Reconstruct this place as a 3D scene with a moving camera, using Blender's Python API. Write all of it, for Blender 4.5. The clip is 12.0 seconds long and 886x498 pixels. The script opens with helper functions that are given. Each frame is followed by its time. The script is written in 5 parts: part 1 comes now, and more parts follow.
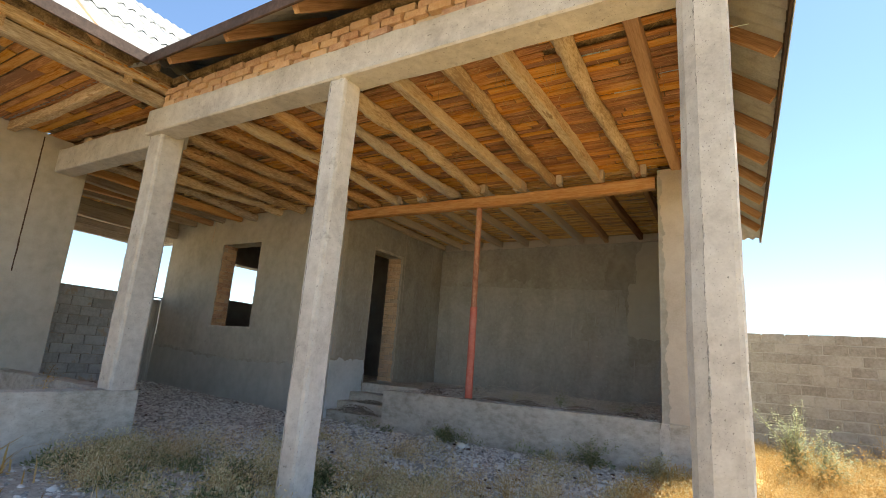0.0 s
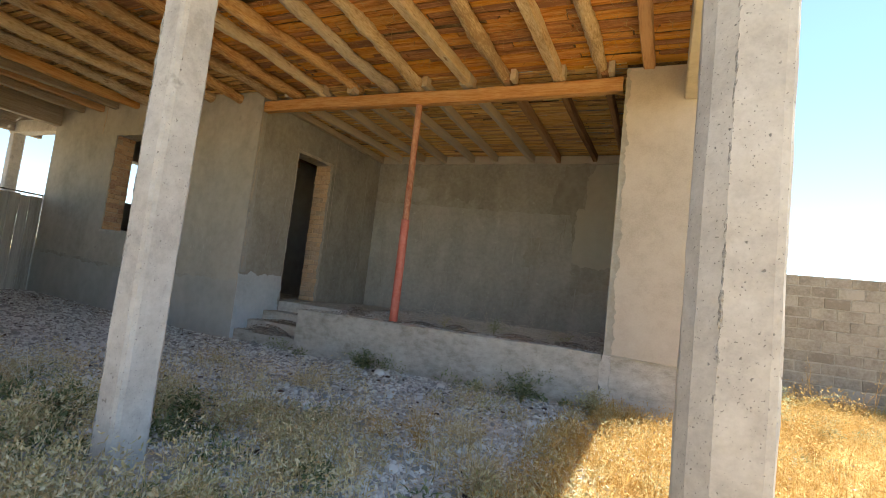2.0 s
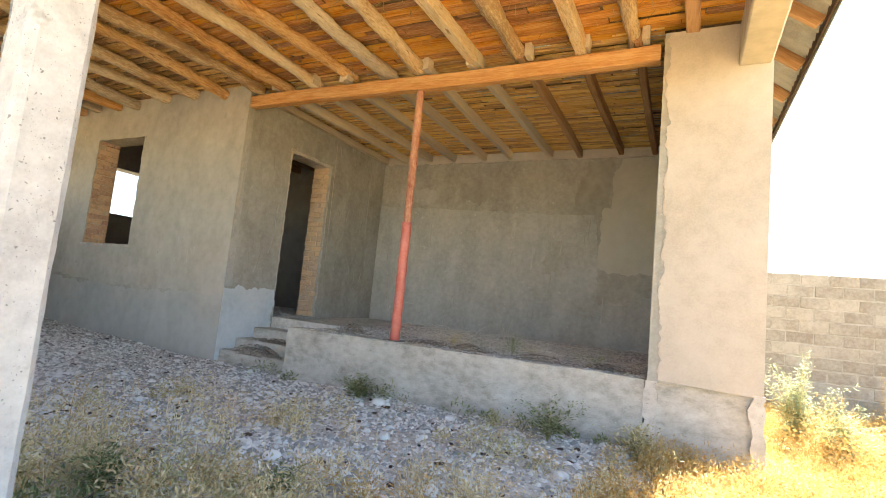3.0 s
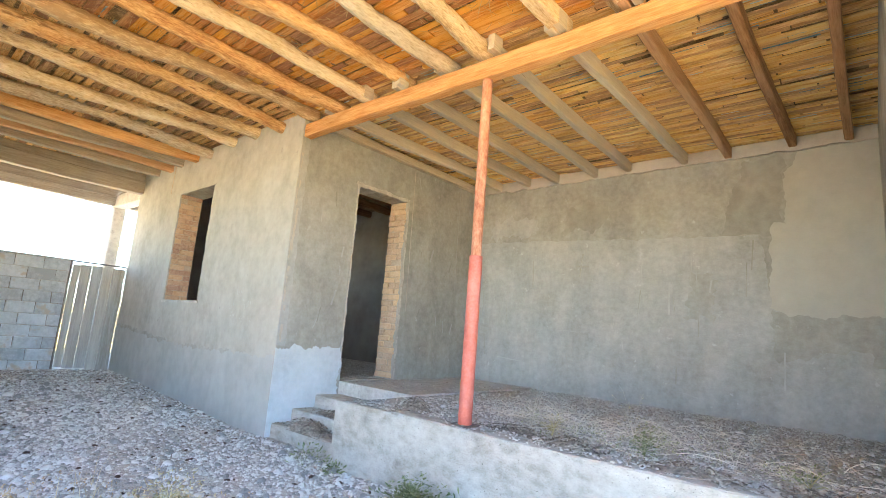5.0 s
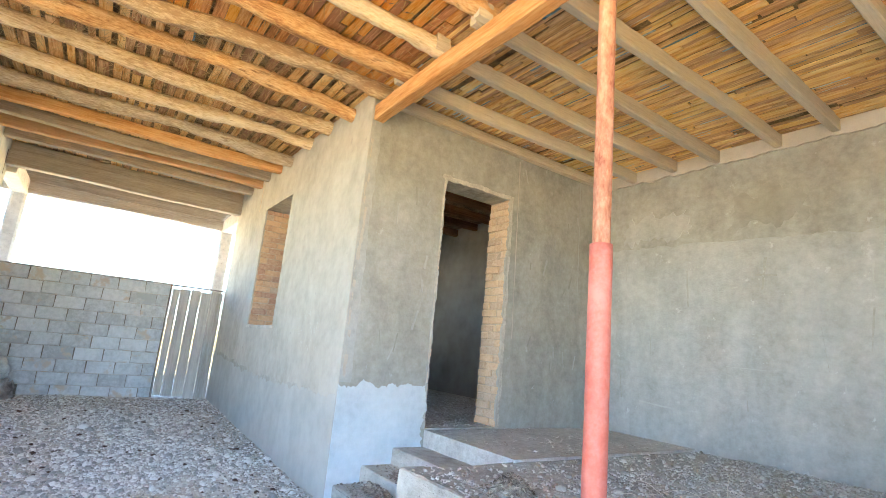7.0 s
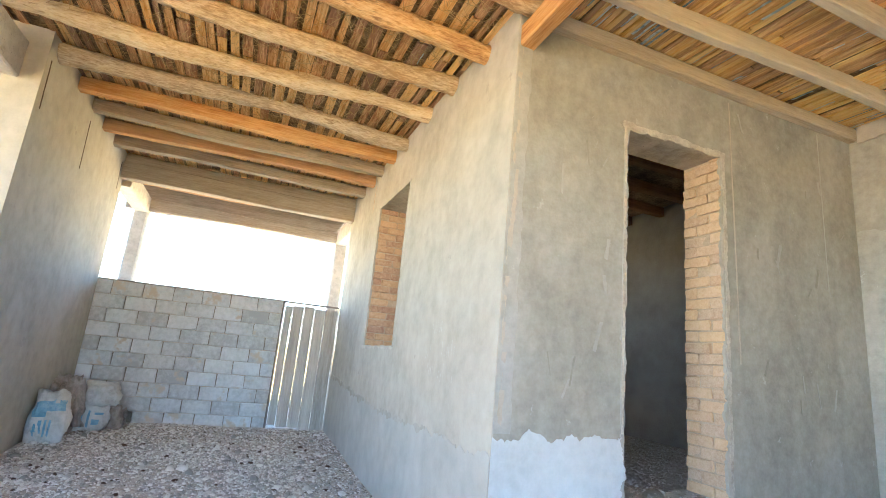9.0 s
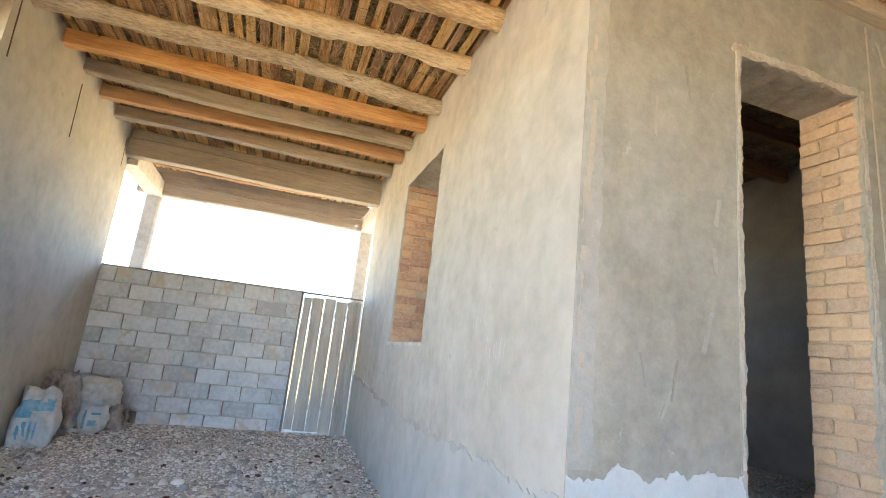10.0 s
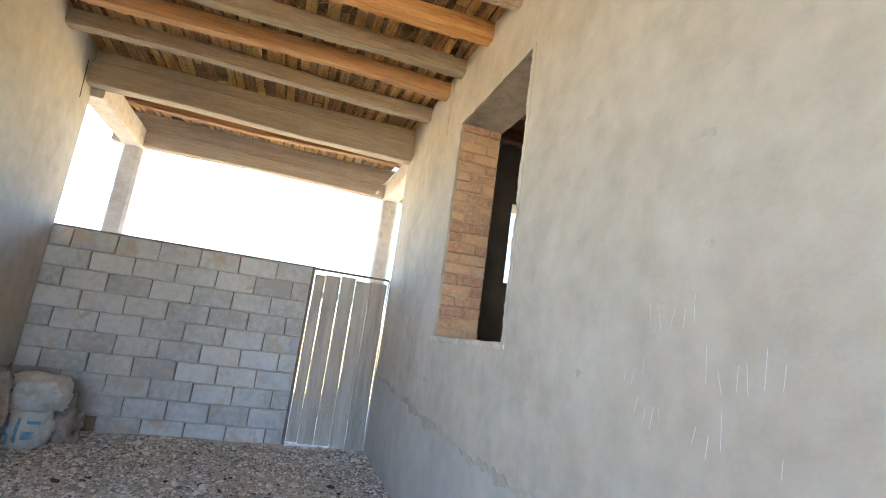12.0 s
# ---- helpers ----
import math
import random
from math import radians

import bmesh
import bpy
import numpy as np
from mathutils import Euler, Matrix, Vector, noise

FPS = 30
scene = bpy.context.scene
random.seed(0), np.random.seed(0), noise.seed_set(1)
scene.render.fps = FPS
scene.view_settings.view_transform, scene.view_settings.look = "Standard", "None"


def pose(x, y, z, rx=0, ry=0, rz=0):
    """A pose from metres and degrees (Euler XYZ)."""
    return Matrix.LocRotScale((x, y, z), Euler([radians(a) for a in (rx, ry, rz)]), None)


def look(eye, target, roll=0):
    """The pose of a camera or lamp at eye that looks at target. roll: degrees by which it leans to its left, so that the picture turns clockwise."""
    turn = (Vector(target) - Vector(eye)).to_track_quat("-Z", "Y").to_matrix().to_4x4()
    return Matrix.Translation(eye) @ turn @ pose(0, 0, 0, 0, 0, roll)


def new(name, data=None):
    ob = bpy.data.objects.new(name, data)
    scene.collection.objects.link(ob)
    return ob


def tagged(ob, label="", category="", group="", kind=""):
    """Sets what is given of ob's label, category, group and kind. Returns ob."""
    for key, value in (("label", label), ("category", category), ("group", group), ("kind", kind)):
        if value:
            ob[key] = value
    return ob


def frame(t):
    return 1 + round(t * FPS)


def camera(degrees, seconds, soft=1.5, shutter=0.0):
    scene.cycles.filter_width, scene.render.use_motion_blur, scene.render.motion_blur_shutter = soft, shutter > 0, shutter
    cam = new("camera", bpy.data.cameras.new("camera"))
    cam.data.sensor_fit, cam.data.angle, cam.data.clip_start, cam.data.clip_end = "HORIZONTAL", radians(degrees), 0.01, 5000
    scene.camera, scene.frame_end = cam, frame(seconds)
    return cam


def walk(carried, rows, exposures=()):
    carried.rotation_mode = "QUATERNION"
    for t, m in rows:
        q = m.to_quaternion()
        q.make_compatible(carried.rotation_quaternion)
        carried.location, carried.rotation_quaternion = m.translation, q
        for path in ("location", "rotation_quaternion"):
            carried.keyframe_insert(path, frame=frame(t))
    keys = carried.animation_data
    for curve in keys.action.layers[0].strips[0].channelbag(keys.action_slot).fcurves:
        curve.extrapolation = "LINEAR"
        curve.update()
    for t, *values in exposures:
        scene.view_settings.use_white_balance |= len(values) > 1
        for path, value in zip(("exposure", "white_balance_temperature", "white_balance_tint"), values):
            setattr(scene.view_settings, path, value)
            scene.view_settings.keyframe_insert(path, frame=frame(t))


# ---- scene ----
cam = camera(83.3, 12.0, 0.8)
METRES, EYE, TILT, LEAN, TURN = 9.88, 1.425, 0.0, 0.0, 31.1
ROWS = [
    (0.0, 0.0, 0.0, 0.0, -0.92, 12.51, -4.14),
    (0.5, 0.0062, 0.0094, -0.0006, -2.05, 10.42, -4.62),
    (1.0, 0.012, 0.0273, -0.0026, -5.13, 7.95, -5.3),
    (1.5, 0.0175, 0.0673, -0.0059, -7.61, 5.97, -6.07),
    (2.0, 0.0307, 0.1088, -0.0092, -7.38, 5.04, -6.53),
    (2.5, 0.0403, 0.1542, -0.0054, -6.8, 5.09, -6.17),
    (4.5, 0.0918, 0.3332, 0.0034, 4.46, 9.89, -4.53),
    (5.0, 0.1024, 0.3711, 0.0169, 9.3, 9.64, -4.44),
    (5.5, 0.1174, 0.4052, 0.0222, 12.07, 9.16, -4.65),
    (6.0, 0.1081, 0.4538, 0.0134, 14.91, 9.93, -4.62),
    (6.5, 0.0949, 0.4964, 0.0238, 19.0, 10.93, -4.68),
    (7.0, 0.0874, 0.5382, 0.0244, 23.71, 11.59, -5.25),
    (7.5, 0.062, 0.57, 0.0233, 28.01, 11.68, -5.24),
    (9.5, -0.0606, 0.6998, 0.0283, 38.7, 12.44, -5.8),
    (10.0, -0.0923, 0.7326, 0.0283, 39.93, 12.06, -6.22),
    (10.5, -0.1258, 0.7562, 0.0283, 39.51, 12.3, -6.57),
    (11.0, -0.1654, 0.7772, 0.0344, 39.57, 12.67, -6.8),
    (11.5, -0.2008, 0.8027, 0.0364, 40.47, 12.0, -7.36),
    (12.0, -0.2332, 0.8232, 0.0337, 40.48, 10.5, -7.68),
]
EXPOSURES = [(0.0, 1.92, 6250, 5), (1.0, 2.19, 6150, 4), (1.5, 2.08, 6100, 3), (2.0, 2.12, 6350, 4), (2.7, 2.94, 6450, 4), (4.5, 3.88, 6550, 4), (5.0, 4.22, 5600, 3), (7.5, 4.42, 5400, 2),
             (9.5, 4.36, 5600, 5), (10.5, 4.10, 5650, 7), (12.0, 3.90, 5650, 8)]
walk(cam, [(t, pose(0, 0, EYE, TILT, LEAN, TURN) @ pose(METRES * x, METRES * y, METRES * z, 90 + pitch, roll, yaw)) for t, x, y, z, yaw, pitch, roll in ROWS], EXPOSURES)

# ---- light ----
SUN_EL, SUN_AZ = 58.0, 30.0          # degrees; azimuth from +y towards +x
world = bpy.data.worlds.new("sky")
scene.world = world
world.use_nodes = True
wn = world.node_tree
sky = wn.nodes.new("ShaderNodeTexSky")
sky.sky_type, sky.sun_disc = "NISHITA", False
sky.sun_elevation, sky.sun_rotation = radians(SUN_EL), radians(SUN_AZ)
sky.air_density, sky.dust_density, sky.ozone_density = 0.85, 0.06, 0.3
wn.links.new(sky.outputs[0], wn.nodes["Background"].inputs[0])
wn.nodes["Background"].inputs[1].default_value = 0.074
sun = new("sun", bpy.data.lights.new("sun", "SUN"))
sun.data.energy, sun.data.angle, sun.data.color = 3.9, radians(0.53), (1.0, 0.94, 0.85)
se, sa = radians(SUN_EL), radians(SUN_AZ)
sun.matrix_world = look((0, 0, 0), (-math.sin(sa) * math.cos(se), -math.cos(sa) * math.cos(se), -math.sin(se)))


# ---- materials ----
def mat(name, cols, scale=1.0, detail=9.0, rough=0.9, bump=0.3, grain=40.0, space="world", stretch=(1, 1, 1), vary=0.0,
        island=False, pits=0.0, spots=None, metal=0.0, translucent=0.0, relief=0.012, hue=0.0, patch=0.0, weights=(1.1, 0.7), speck=0.42):
    """Layered noise material: cols are dark, middle and light; grain is the fine relief per metre."""
    m = bpy.data.materials.new(name)
    m.use_nodes = True
    nt = m.node_tree
    N, L = nt.nodes.new, nt.links.new
    bs = nt.nodes["Principled BSDF"]
    if space == "world":
        pos = N("ShaderNodeNewGeometry").outputs["Position"]
    else:
        pos = N("ShaderNodeTexCoord").outputs["Object"]
    mp = N("ShaderNodeMapping")
    mp.inputs["Scale"].default_value = stretch
    L(pos, mp.inputs[0])
    vec = mp.outputs[0]
    rnd = None
    if vary:
        rnd = N("ShaderNodeNewGeometry").outputs["Random Per Island"] if island else N("ShaderNodeObjectInfo").outputs["Random"]
        off = N("ShaderNodeVectorMath")
        off.operation = "MULTIPLY_ADD"
        cb = N("ShaderNodeCombineXYZ")
        L(rnd, cb.inputs[0]), L(rnd, cb.inputs[1])
        off.inputs[1].default_value = (37, 53, 0)
        L(cb.outputs[0], off.inputs[0]), L(vec, off.inputs[2])
        vec = off.outputs[0]

    def noise_at(s, d, r=0.55):
        n = N("ShaderNodeTexNoise")
        n.inputs["Scale"].default_value, n.inputs["Detail"].default_value, n.inputs["Roughness"].default_value = s, d, r
        L(vec, n.inputs["Vector"])
        return n.outputs[0]

    big, mid, fine = noise_at(scale, 5), noise_at(scale * detail, 5, 0.6), noise_at(grain, 3)

    def add(a, b, ka, kb, c=0.0):
        k1, k2 = N("ShaderNodeMath"), N("ShaderNodeMath")
        k1.operation = k2.operation = "MULTIPLY_ADD"
        L(a, k1.inputs[0])
        k1.inputs[1].default_value, k1.inputs[2].default_value = ka, c
        L(b, k2.inputs[0]), L(k1.outputs[0], k2.inputs[2])
        k2.inputs[1].default_value = kb
        return k2.outputs[0]

    fac = add(add(big, mid, weights[0], weights[1], 0.5 - 0.5 * sum(weights)), fine, 1.0, speck, -0.5 * speck)
    if patch:
        # batches of plaster: warped cells with a value of their own
        wv, wn_ = N("ShaderNodeVectorMath"), N("ShaderNodeTexNoise")
        wv.operation = "MULTIPLY_ADD"
        wn_.inputs["Scale"].default_value, wn_.inputs["Detail"].default_value = 2.2, 6
        L(vec, wn_.inputs["Vector"]), L(wn_.outputs["Color"], wv.inputs[0]), L(vec, wv.inputs[2])
        wv.inputs[1].default_value = (0.30, 0.30, 0.45)
        pv = N("ShaderNodeTexVoronoi")
        pv.feature = "SMOOTH_F1"
        pv.inputs["Scale"].default_value, pv.inputs["Smoothness"].default_value = 1.6, 0.4
        pm = N("ShaderNodeMapping")
        pm.inputs["Scale"].default_value = (1.7, 1.7, 0.75)
        L(wv.outputs[0], pm.inputs[0]), L(pm.outputs[0], pv.inputs["Vector"])
        sp = N("ShaderNodeSeparateColor")
        L(pv.outputs["Color"], sp.inputs[0])
        fac = add(fac, sp.outputs[0], 1.0, patch, -0.5 * patch)
        # trowel streaks
        tm, tn = N("ShaderNodeMapping"), N("ShaderNodeTexNoise")
        tm.inputs["Scale"].default_value = (6.5, 6.5, 2.2)
        tn.inputs["Scale"].default_value, tn.inputs["Detail"].default_value = 1.0, 4
        L(wv.outputs[0], tm.inputs[0]), L(tm.outputs[0], tn.inputs["Vector"])
        fac = add(fac, tn.outputs[0], 1.0, 0.30, -0.15)
    if vary:
        fac = add(fac, rnd, 1.0, vary, -0.5 * vary)
    ramp = N("ShaderNodeValToRGB")
    els = ramp.color_ramp.elements
    for i, c in enumerate(cols):
        at = 0.22 + 0.56 * i / max(1, len(cols) - 1)
        e = els[i] if i < 2 else els.new(at)
        e.position, e.color = at, (*c, 1)
    L(fac, ramp.inputs[0])
    col = ramp.outputs[0]
    if hue and vary:
        hs = N("ShaderNodeHueSaturation")
        hk = N("ShaderNodeMath")
        hk.operation = "MULTIPLY_ADD"
        L(rnd, hk.inputs[0])
        hk.inputs[1].default_value, hk.inputs[2].default_value = hue, 1 - hue / 2
        L(hk.outputs[0], hs.inputs["Saturation"]), L(col, hs.inputs["Color"])
        col = hs.outputs[0]
    if spots:
        sc, thr, colour = spots
        sn = noise_at(sc, 4, 0.7)
        sr = N("ShaderNodeMapRange")
        sr.inputs["From Min"].default_value, sr.inputs["From Max"].default_value = thr, thr + 0.07
        L(sn, sr.inputs[0])
        mx = N("ShaderNodeMix")
        mx.data_type = "RGBA"
        L(sr.outputs[0], mx.inputs[0]), L(col, mx.inputs[6])
        mx.inputs[7].default_value = (*colour, 1)
        col = mx.outputs[2]
    height = add(mid, fine, 0.6, 0.4)
    if pits:
        # irregular blow holes of two sizes
        hole = N("ShaderNodeMath")
        hole.operation = "MULTIPLY"
        for k, (sc_, th) in enumerate(((48.0, pits), (120.0, pits - 0.03))):
            pr = N("ShaderNodeMapRange")
            pr.inputs["From Min"].default_value, pr.inputs["From Max"].default_value = th + 0.05, th
            L(noise_at(sc_, 1.5, 0.4), pr.inputs[0])
            L(pr.outputs[0], hole.inputs[k])
        height = add(height, hole.outputs[0], 0.5, 0.9)
        mx = N("ShaderNodeMix")
        mx.data_type = "RGBA"
        L(hole.outputs[0], mx.inputs[0])
        mx.inputs[6].default_value = (*[c * 0.7 for c in cols[0]], 1)
        L(col, mx.inputs[7])
        col = mx.outputs[2]
    bp = N("ShaderNodeBump")
    bp.inputs["Strength"].default_value, bp.inputs["Distance"].default_value = bump, relief
    L(height, bp.inputs["Height"])
    L(bp.outputs[0], bs.inputs["Normal"])
    L(col, bs.inputs["Base Color"])
    bs.inputs["Roughness"].default_value, bs.inputs["Metallic"].default_value = rough, metal
    bs.inputs["Specular IOR Level"].default_value = 0.25
    if translucent:
        tr, ms = N("ShaderNodeBsdfTranslucent"), N("ShaderNodeMixShader")
        L(col, tr.inputs[0])
        ms.inputs[0].default_value = translucent
        L(bs.outputs[0], ms.inputs[1]), L(tr.outputs[0], ms.inputs[2])
        L(ms.outputs[0], nt.nodes["Material Output"].inputs[0])
    return m


M_CONC = mat("cast_concrete", [(0.43, 0.395, 0.35), (0.565, 0.525, 0.47), (0.675, 0.635, 0.575)], 1.8, 7, 0.9, 0.6, 70, pits=0.725, spots=(4, 0.63, (0.43, 0.395, 0.345)), weights=(0.9, 0.8), speck=0.3)
M_PLINTH = mat("poured_concrete", [(0.30, 0.27, 0.222), (0.49, 0.455, 0.395), (0.63, 0.60, 0.54)], 1.6, 6, 0.92, 0.8, 50, stretch=(1, 1, 1.6), relief=0.02, weights=(0.85, 0.85), spots=(3, 0.63, (0.40, 0.355, 0.29)), pits=0.74, speck=0.28)
M_CEMENT = mat("cement_plaster", [(0.285, 0.268, 0.226), (0.385, 0.366, 0.316), (0.485, 0.466, 0.413)], 2.4, 6, 0.92, 0.45, 55, patch=0.20, weights=(0.36, 0.62), spots=(7, 0.65, (0.50, 0.49, 0.45)), speck=0.16)
M_CEMENT_LOW = mat("smoother_cement_plaster", [(0.325, 0.313, 0.28), (0.43, 0.416, 0.38), (0.525, 0.513, 0.475)], 2.6, 6, 0.92, 0.45, 55, patch=0.20, weights=(0.38, 0.65), spots=(8, 0.65, (0.55, 0.54, 0.51)), speck=0.16)
M_CEMENT_DARK = mat("darker_cement_plaster", [(0.265, 0.247, 0.205), (0.345, 0.326, 0.275), (0.42, 0.40, 0.35)], 2.0, 5, 0.92, 0.35, 55, patch=0.15, weights=(0.6, 0.6), speck=0.14)
M_PATCH = mat("pale_sandy_patch", [(0.43, 0.405, 0.34), (0.50, 0.475, 0.405), (0.56, 0.535, 0.465)], 1.4, 5, 0.92, 0.25, 60, weights=(0.5, 0.5), speck=0.12)
M_DAMP = mat("damp_stained_plaster", [(0.335, 0.31, 0.265), (0.42, 0.393, 0.34), (0.50, 0.47, 0.415)], 3.0, 5, 0.92, 0.25, 60, speck=0.14)
M_CRUST = mat("crumbled_pale_plaster", [(0.40, 0.36, 0.305), (0.53, 0.485, 0.42), (0.64, 0.595, 0.525)], 8.0, 5, 0.95, 0.8, 90)
M_SAND = mat("sandy_plaster", [(0.385, 0.35, 0.292), (0.475, 0.44, 0.372), (0.555, 0.522, 0.455)], 1.3, 6, 0.92, 0.26, 60, patch=0.16, weights=(0.7, 0.7), spots=(5, 0.65, (0.41, 0.38, 0.325)), speck=0.13)
M_PALE = mat("pale_plaster", [(0.54, 0.565, 0.575), (0.64, 0.665, 0.675), (0.72, 0.74, 0.75)], 2.2, 6, 0.92, 0.3, 60, speck=0.2)
M_BASE = mat("grey_base_coat", [(0.375, 0.362, 0.325), (0.465, 0.452, 0.412), (0.55, 0.537, 0.495)], 1.3, 5, 0.92, 0.3, 60, patch=0.12, weights=(0.7, 0.5), speck=0.14)
# Room plaster is toned darker, putting the room's shade into its colour.
M_ROOM = mat("shade_toned_room_plaster", [(0.22, 0.21, 0.19), (0.32, 0.30, 0.27), (0.40, 0.38, 0.35)], 0.7, 5, 0.95, 0.25, 50)
M_BRICK = mat("pale_brick", [(0.54, 0.355, 0.215), (0.68, 0.50, 0.335), (0.77, 0.605, 0.43)], 5, 6, 0.92, 0.9, 90, vary=0.30, hue=0.30, weights=(0.5, 0.6))
# Rosy infill colour, also holding the shade-reddened tone of the window jambs.
M_BRICK_RED = mat("rosy_shaded_brick", [(0.43, 0.22, 0.135), (0.61, 0.41, 0.265), (0.71, 0.53, 0.37)], 5, 6, 0.92, 0.9, 90, vary=0.40, hue=0.30, weights=(0.5, 0.6))
M_MORTAR = mat("mortar", [(0.44, 0.34, 0.24), (0.57, 0.45, 0.33), (0.66, 0.54, 0.41)], 6, 5, 0.95, 0.8, 90)
M_BLOCK = mat("cinder_block", [(0.46, 0.475, 0.49), (0.62, 0.638, 0.655), (0.74, 0.755, 0.775)], 2.2, 8, 0.95, 0.7, 110, vary=0.42, spots=(2.4, 0.585, (0.60, 0.525, 0.445)), speck=0.25)
M_OLDBLOCK = mat("old_block", [(0.28, 0.24, 0.19), (0.385, 0.34, 0.275), (0.47, 0.42, 0.35)], 2.5, 8, 0.95, 0.7, 110, vary=0.4)
M_OLDJOINT = mat("old_block_mortar", [(0.32, 0.28, 0.225), (0.44, 0.395, 0.325), (0.52, 0.475, 0.40)], 5, 5, 0.95, 0.9, 80)
M_JOINT = mat("block_mortar", [(0.16, 0.145, 0.125), (0.27, 0.245, 0.21), (0.40, 0.36, 0.30)], 5, 5, 0.95, 0.9, 80)
M_BED = mat("flush_block_mortar", [(0.42, 0.40, 0.375), (0.56, 0.54, 0.51), (0.66, 0.63, 0.59)], 5, 5, 0.95, 0.9, 80, spots=(3, 0.55, (0.55, 0.47, 0.385)))
LONG = (0.35, 5, 5)
M_PLANED = mat("dusty_sawn_timber", [(0.45, 0.365, 0.265), (0.60, 0.51, 0.385), (0.71, 0.625, 0.50)], 2.0, 6, 0.9, 0.5, 40, "object", LONG, vary=0.25, spots=(3, 0.67, (0.38, 0.28, 0.18)), weights=(0.55, 0.6))
# Darker copy of the brown timber; its colour carries the room's shade.
M_SHADEWOOD = mat("shade_toned_room_timber", [(0.12, 0.065, 0.03), (0.22, 0.125, 0.06), (0.32, 0.19, 0.10)], 2.0, 5, 0.85, 0.5, 26, "object", LONG, vary=0.3)
HEWN = (0.8, 4, 4)
M_ORANGE = mat("orange_timber", [(0.32, 0.13, 0.04), (0.56, 0.28, 0.095), (0.70, 0.43, 0.19)], 2.0, 6, 0.8, 0.6, 40, "object", LONG, vary=0.3, spots=(3, 0.66, (0.30, 0.14, 0.05)), weights=(0.8, 0.9))
M_WARM = mat("warm_hewn_timber", [(0.37, 0.18, 0.07), (0.63, 0.375, 0.16), (0.78, 0.55, 0.295)], 2.2, 7, 0.88, 0.9, 36, "object", HEWN, vary=0.35, spots=(2.2, 0.60, (0.33, 0.18, 0.08)), weights=(1.1, 1.1), relief=0.02)
M_TAN = mat("tan_timber", [(0.42, 0.28, 0.15), (0.66, 0.50, 0.305), (0.80, 0.67, 0.475)], 2.2, 7, 0.9, 0.9, 36, "object", HEWN, vary=0.35, spots=(2.2, 0.63, (0.40, 0.25, 0.13)), weights=(1.0, 1.1), relief=0.02)
M_GREY = mat("grey_timber", [(0.32, 0.24, 0.16), (0.53, 0.435, 0.315), (0.68, 0.59, 0.465)], 2.2, 7, 0.92, 0.9, 36, "object", HEWN, vary=0.3, spots=(2.2, 0.61, (0.30, 0.21, 0.13)), weights=(0.9, 1.0), relief=0.02)
M_GREYBEAM = mat("weathered_beam", [(0.27, 0.225, 0.17), (0.41, 0.355, 0.285), (0.54, 0.48, 0.40)], 2.0, 6, 0.9, 0.6, 40, "object", LONG, vary=0.2, spots=(3, 0.66, (0.25, 0.19, 0.13)), weights=(0.6, 0.7))
M_GATE = mat("gate_plank", [(0.36, 0.33, 0.29), (0.50, 0.465, 0.42), (0.61, 0.575, 0.52)], 2.0, 5, 0.9, 0.5, 26, "object", LONG, vary=0.3)
M_BROWN = mat("brown_timber", [(0.23, 0.12, 0.06), (0.41, 0.235, 0.12), (0.55, 0.345, 0.19)], 2.0, 5, 0.85, 0.5, 26, "object", LONG, vary=0.3)
M_LATH = mat("ceiling_lath", [(0.32, 0.125, 0.035), (0.58, 0.265, 0.08), (0.74, 0.44, 0.18)], 2.5, 5, 0.85, 0.9, 34, "world", (0.5, 6, 6), vary=0.6, island=True, hue=0.4, weights=(1.0, 1.0))
M_LATH_TAN = mat("tan_ceiling_lath", [(0.33, 0.15, 0.055), (0.61, 0.35, 0.145), (0.79, 0.56, 0.30)], 2.5, 5, 0.85, 0.9, 34, "world", (0.5, 6, 6), vary=0.6, island=True, hue=0.4, weights=(1.0, 1.0))
M_LATH_PALE = mat("pale_ceiling_lath", [(0.50, 0.25, 0.08), (0.78, 0.48, 0.18), (0.88, 0.68, 0.36)], 2.5, 5, 0.85, 0.9, 34, "world", (0.5, 6, 6), vary=0.55, island=True, hue=0.4, weights=(1.0, 1.0))
M_STRAW = mat("straw_and_clay", [(0.09, 0.06, 0.035), (0.22, 0.15, 0.08), (0.40, 0.29, 0.16)], 6, 5, 0.95, 0.9, 60)
M_STRAND = mat("straw", [(0.30, 0.19, 0.07), (0.48, 0.33, 0.14), (0.60, 0.45, 0.22)], 3, 4, 0.8, 0.1, 30, vary=0.5, island=True)
M_FILM = mat("blue_film", [(0.12, 0.22, 0.28), (0.36, 0.47, 0.50), (0.68, 0.72, 0.72)], 8, 4, 0.45, 0.2, 30, vary=0.7, island=True)
M_SLATE = mat("fibre_cement_sheet", [(0.26, 0.25, 0.225), (0.36, 0.35, 0.32), (0.44, 0.43, 0.395)], 1.5, 6, 0.9, 0.3, 60)
M_FASCIA = mat("dark_fascia", [(0.05, 0.03, 0.02), (0.09, 0.055, 0.038), (0.14, 0.09, 0.065)], 2, 6, 0.7, 0.3, 40)
M_RED = mat("red_oxide_paint", [(0.42, 0.10, 0.07), (0.54, 0.155, 0.11), (0.61, 0.23, 0.18)], 2.2, 8, 0.5, 0.15, 60, spots=(14, 0.72, (0.55, 0.38, 0.32)), speck=0.2)
M_RUST = mat("weathered_upper_pole", [(0.25, 0.07, 0.04), (0.47, 0.225, 0.14), (0.62, 0.39, 0.275)], 4, 7, 0.75, 0.4, 60, stretch=(1, 1, 0.45), weights=(1.0, 0.7))
